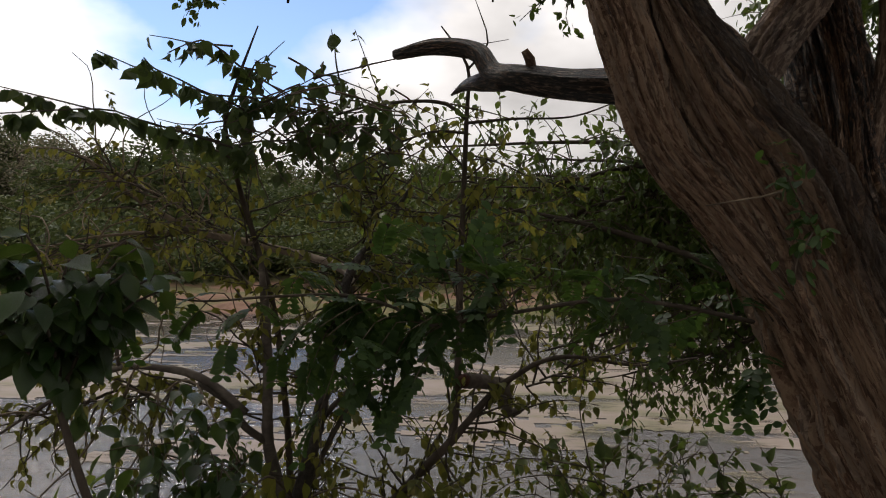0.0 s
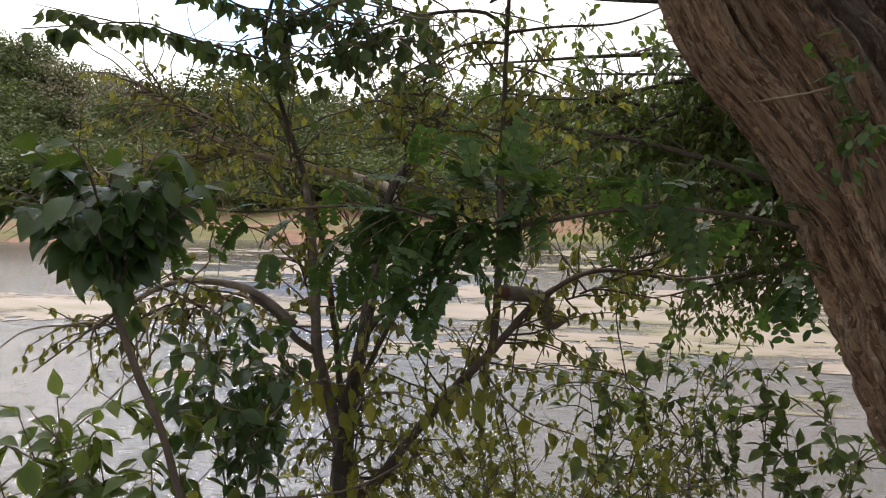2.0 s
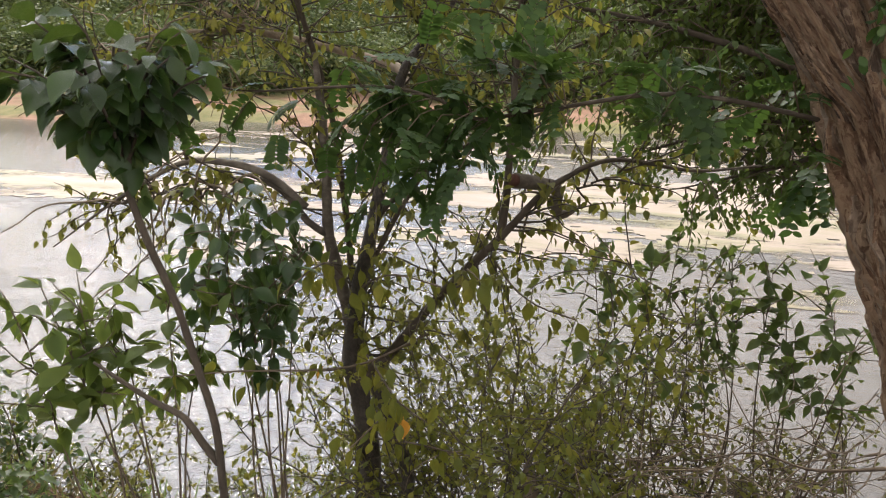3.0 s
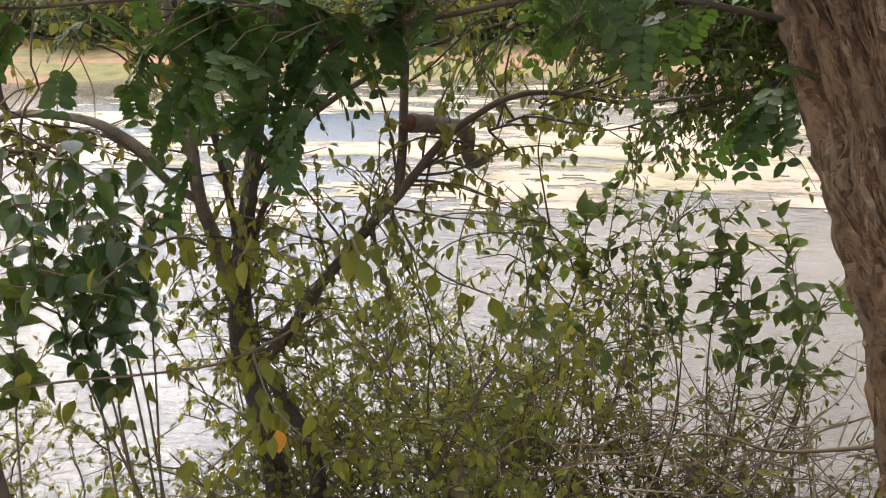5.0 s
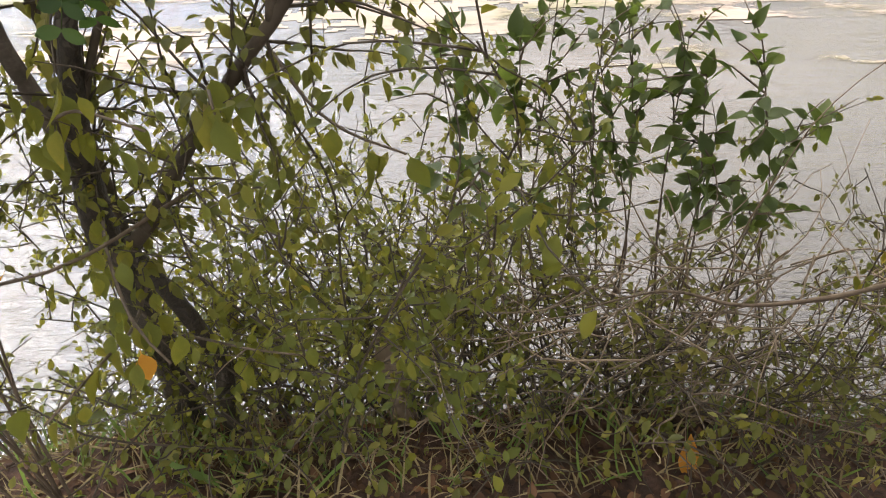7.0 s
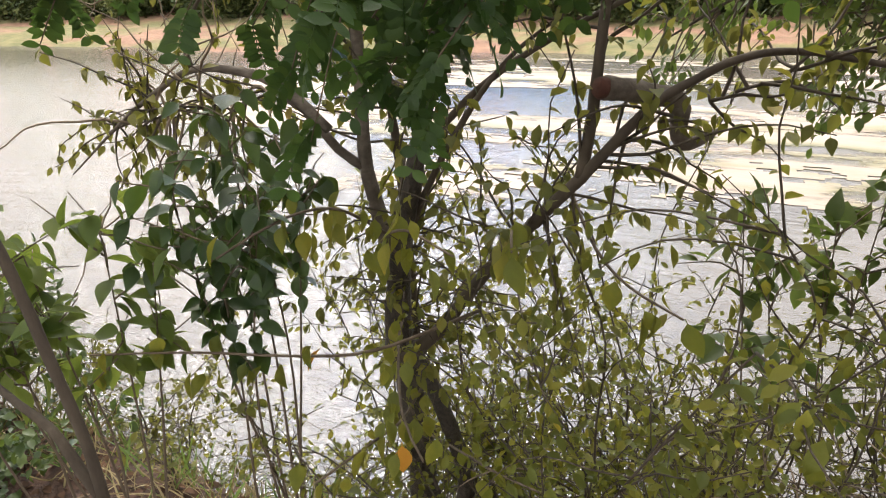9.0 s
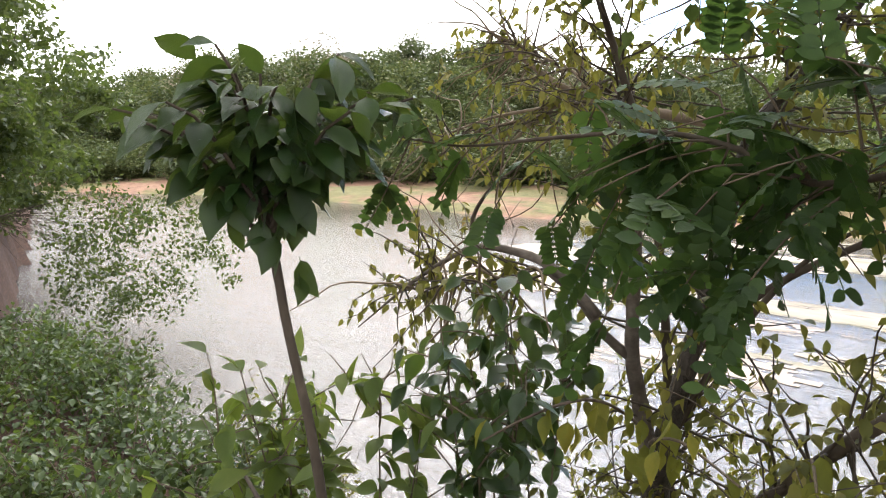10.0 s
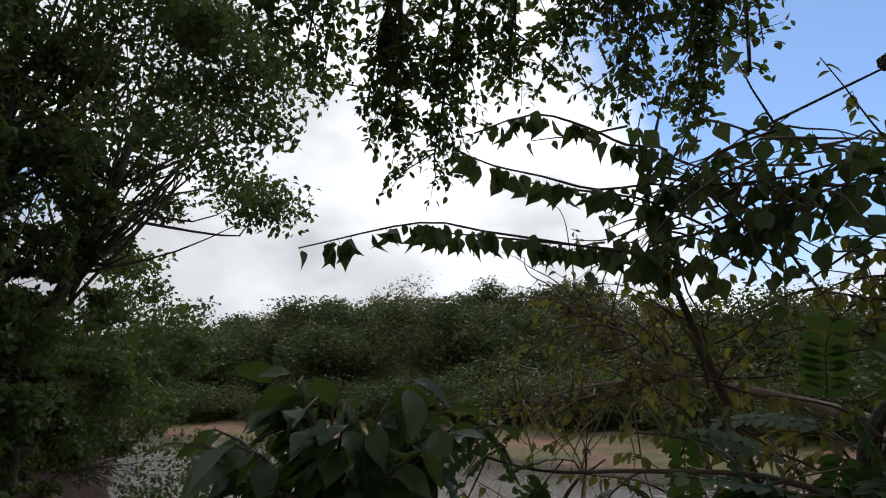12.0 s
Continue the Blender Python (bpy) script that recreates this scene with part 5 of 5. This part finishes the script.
litter = thing("leaf_litter", (0.8, 2.6, 0), "brown fallen leaves and twigs over the soil", "leaf litter", "", "stuff")
p = on_ground(5200, -1.8, 3.0, 1.9, 3.1) + np.array((0, 0, 0.006))
a = rand_dirs(len(p)) * np.array((1, 1, 0.25))
foliage("leaves", OVATE, frames_of(p, a, np.array((0, 0, 1.0)) + 0.5 * rand_dirs(len(p)), 0.036 * rng.uniform(0.4, 1.3, len(p))), M_DRYLEAF, litter)
tubes("twig_tangle", [tube_arrays(grow(q + np.array((0, 0, 0.008)), rand_dirs(1)[0] * np.array((1, 0.6, 0.08)), rng.uniform(0.1, 0.45), 0.2, 0.0, 5), [0.003, 0.0012], 4, 0.06) for q in on_ground(55, -1.5, 2.6, 2.2, 3.0)], M_DEAD, litter)


def grass(name, k, x0, x1, y0, y1, length, mat, label, lean_out=0.6):
    g = thing(name, (0.5, 2.8, 0), label, "grass", "", "stuff")
    p = on_ground(k, x0, x1, y0, y1)
    a = np.array((0, 0, 1.0)) + lean_out * rand_dirs(k)
    m = frames_of(p, a, rand_dirs(k), length * rng.uniform(0.5, 1.2, k))
    shape = blade([0.02, 0.024, 0.022, 0.016, 0.0], 0.02, 0.45)
    foliage("blades", shape, m, mat, g)


grass("dry_grass", 1700, -1.6, 2.4, 2.68, 3.15, 0.12, M_STRAW, "dry straw-coloured grass on the bank edge", 0.9)
grass("green_grass", 650, -1.4, 2.6, 2.72, 3.1, 0.15, M_GRASS, "thin green grass between the litter")
tuft = thing("broad_grass_tuft", (0.3, 2.78, 0), "tuft of broad bright green blades on the soil", "grass tuft")
k = 14
p = np.array((0.3, 2.78, 0.02)) + rng.normal(size=(k, 3)) * np.array((0.05, 0.03, 0))
m = frames_of(p, np.stack([0.8 * rng.normal(size=k), 0.5 * rng.normal(size=k), np.ones(k)], 1), rand_dirs(k), 0.17 * rng.uniform(0.6, 1.2, k))
leaf_objects("grass_blade", "broad_blade", blade([0.03, 0.05, 0.05, 0.035, 0.0], 0.03, 0.5), m, M_GRASS, tuft)
fallen = thing("fallen_leaf", (1.43, 2.76, 0.05), "large orange-brown fallen leaf on the litter", "leaf")
foliage("leaf", OVATE, frames_of(np.array([(1.42, 2.74, 0.05)]), np.array([(0.3, 0.5, 0.9)]), np.array([(0.0, -1.0, 0.3)]), [0.1]), M_ORANGE, fallen, "", "")

# ---------------------------------------------------------------- bush and trees along the near shore
bush = thing("dense_bush", (-2.5, 2.5, 0), "dense low bush of small dark green leaves on the shore", "bush")
bl = []
for _ in range(300):
    x, y = rng.uniform(-5.2, -0.95), rng.uniform(1.9, 3.1)
    top = 0.42 + 0.07 * math.sin(3 * x) + 0.06 * rng.normal() - 0.25 * max(0, x + 1.7)
    s = np.array((x, y, 0.0))
    bl.append(grow(s, (0.3 * rng.normal(), 0.3 * rng.normal(), 1), top * rng.uniform(0.8, 1.1), 0.35, 0.0, 6))
tubes("stem_tangle", [tube_arrays(t, [0.005, 0.0015], 4, 0.1) for t in bl], M_TWIG, bush, "", "stuff")
foliage("foliage", LOWLEAF, leaves_on(bl, 170, 0.045, 0.15, 1.2, 0.07, 0.3), M_BUSH, bush)


def crown_tree(name, base, height, radius, leaf, count, mat, label, group, trunk_r=0.15, clumps=26, low=0.3, lean=(0, 0), seed=1):
    """A tree with trunk, forking limbs and a crown of leaf clumps with gaps."""
    if name.startswith("shore"):
        base = (base[0], base[1], ground_height(base[0], base[1]))
    t = thing(name, base, label, "tree", group)
    b = np.array(base, float)
    top = b + np.array((lean[0], lean[1], height))
    mid = b + np.array((lean[0] * 0.4, lean[1] * 0.4, height * 0.45))
    tubes("trunk", [tube_arrays([b - np.array((0, 0, 0.4)), (b + mid) / 2 + 0.03 * height * rng.normal(size=3) * np.array((1, 1, 0)), mid, (mid + top) / 2], [trunk_r * 1.2, trunk_r, trunk_r * 0.75, trunk_r * 0.4], 10, height / 14, 0.04)], M_STEM, t)
    limbs, tips = [], []
    for _ in range(clumps):
        d = rand_dirs(1)[0]
        e = b + np.array((lean[0], lean[1], height * (low + (1 - low) / 2))) + d * np.array((radius, radius, height * (1 - low) / 2)) * rng.uniform(0.55, 1.0)
        s = b + (mid - b) * rng.uniform(0.7, 1.3)
        m = (s + e) / 2 + 0.06 * height * rng.normal(size=3)
        limbs.append(np.array([s, m, e]))
        tips.append(e)
    tubes("limb_mass", [tube_arrays(ln, [trunk_r * 0.25, trunk_r * 0.12, trunk_r * 0.03], 5, min(0.3, height / 10)) for ln in limbs], M_STEM, t)
    per = count // clumps
    pos = []
    for e, ln in zip(tips, limbs):
        w = radius * (rng.uniform(0.24, 0.44) if leaf > 0.15 else rng.uniform(0.1, 0.27))
        q = e + np.clip(rng.normal(size=(per, 3)), -1.6, 1.6) * np.array((w, w, w * (0.9 if leaf > 0.15 else 0.6))) * 0.6
        pos.append(q)
    pos = np.vstack(pos)
    a = rand_dirs(len(pos)) + np.array((0, 0, -0.4))
    foliage("crown", TINY, frames_of(pos, a, rand_dirs(len(pos)) + np.array((0, 0, 0.6)), leaf * rng.uniform(0.6, 1.2, len(pos))), mat, t)
    return t


for args in (
    ("shore_tree", (-8.3, 1.7, 0), 8.0, 2.3, 0.11, 12500, "tall dark tree on the near shore, crown against the sky", 0.13, 52, 0.3, (0.3, 0.7)),
    ("shore_tree", (-8.1, 2.6, 0), 6.2, 2.0, 0.1, 15000, "spreading dark tree leaning over the pond", 0.1, 40, 0.42, (0.3, 1.3)),
    ("shore_tree", (-7.9, 2.6, 0), 0.6, 1.15, 0.06, 3900, "airy tree with low hanging boughs at the water", 0.009, 70, -1.7, (1.0, 1.75)),
    ("shore_tree", (-7.5, 1.7, 0), 3.7, 1.2, 0.09, 9000, "leafy tree leaning from the brown bank", 0.06, 40, 0.24, (0.1, 0.5)),
    ("shore_tree", (-6.9, 0.9, 0), 6.8, 1.7, 0.11, 11000, "dark leafy tree beside the shore", 0.12, 46, 0.04, (0.0, 0.3)),
    ("shore_bush", (-6.7, 1.5, 0), 2.3, 1.1, 0.09, 15000, "dark leafy bush at the foot of the shore trees", 0.04, 40, -0.1, (0.0, 0.1)),
    ("shore_bush", (-7.8, 2.2, 0), 1.6, 0.8, 0.08, 9000, "dark leafy bush at the foot of the shore trees", 0.04, 40, -0.1, (0.0, 0.1)),
    ("shore_tree", (-8.2, 1.8, 0), 3.0, 1.1, 0.09, 14000, "low dark tree filling the shore under the tall ones", 0.06, 40, 0.0, (0.0, 0.1)),
    ("shore_bush", (-7.5, 2.3, 0), 1.2, 0.55, 0.07, 5000, "dark leafy bush hanging over the edge of the bank", 0.03, 36, -0.4, (0.0, 0.3)),
    ("shore_bush", (-10.2, 2.9, 0), 2.2, 1.3, 0.1, 9000, "dark leafy bush on the brown bank over the water", 0.05, 40, -0.1, (0.2, 0.3)),
    ("shore_bush", (-12.8, 3.3, 0), 2.6, 1.7, 0.12, 8000, "dark leafy bush farther along the brown bank", 0.05, 40, -0.1, (0.2, 0.5)),
    ("shore_tree", (-16.0, 4.2, 0), 4.5, 2.4, 0.15, 9000, "dark tree where the shore bends away", 0.1, 44, 0.0, (0.4, 0.6)),
):
    crown_tree(*args[:6], M_SHORE, args[6], "shore trees", *args[7:])

crown_tree("shade_tree", (3.9, 3.5, 0), 5.6, 1.7, 0.075, 34000, M_CANOPY, "dense dark tree close behind the old trunk", "", 0.09, 60, 0.12, (-0.35, 0.7))
crown_tree("shade_tree", (5.6, 3.4, 0), 6.0, 1.9, 0.085, 24000, M_CANOPY, "dense dark tree farther along the bank", "", 0.1, 50, 0.05, (0.0, 0.6))

# ---------------------------------------------------------------- far bank trees
kinds = []
for h, r, leaf, cnt in ((5.5, 2.4, 0.24, 7000), (7.0, 2.7, 0.26, 8000), (4.0, 2.3, 0.22, 6000), (8.0, 3.1, 0.28, 9000), (2.6, 1.9, 0.18, 5000)):
    t = crown_tree("far_tree", (0, 0, 0), h, r, leaf, cnt, M_FAR, "olive-green tree on the far bank", "trees on the far bank", 0.12, 40, -0.05)
    kinds.append((t, h))
kinds.append((crown_tree("far_tree", (0, 0, 0), 7.5, 2.6, 0.2, 3000, M_FARDRY, "pale half-bare tree on the hill behind the far bank", "trees on the far bank", 0.14, 46, 0.2), 7.5))
spots = []
for i in range(190):
    x = -92 + 0.74 * i + 2.0 * rng.normal()
    row = i % 3
    y = shore_far(x) + (10.0, 15.0, 23.0)[row] + 1.6 * rng.normal()
    kind = rng.integers(0, 5) if row else rng.choice([2, 4, 4])
    spots.append((x, y, int(kind)))
for x in np.arange(-90, 40, 2.0):
    spots.append((x + 0.5 * rng.normal(), shore_far(x) + 8.0 + rng.normal(), 4))
for x in np.arange(-95, 45, 1.7):
    spots.append((x + rng.normal(), shore_far(x) + 34 + 4 * rng.normal(), int(rng.choice([1, 3, 5], p=[0.4, 0.35, 0.25]))))
for x in np.arange(-60, 30, 2.4):
    spots.append((x + rng.normal(), shore_far(x) + 28 + 2 * rng.normal(), int(rng.choice([0, 1, 2, 5]))))
first = set()
for x, y, kind in spots:
    t, h = kinds[kind]
    z = ground_height(float(x), float(y)) - 0.1
    s = rng.uniform(0.85, 1.25)
    m = Matrix.Translation((x, y, z)) @ Matrix.Rotation(rng.uniform(0, 6.28), 4, "Z")
    if kind not in first:
        first.add(kind)
        t.matrix_basis = m
    else:
        c = copy_thing(t, m)
        c.scale = (1.1 * s, 1.1 * s, s * rng.uniform(0.6, 0.9))
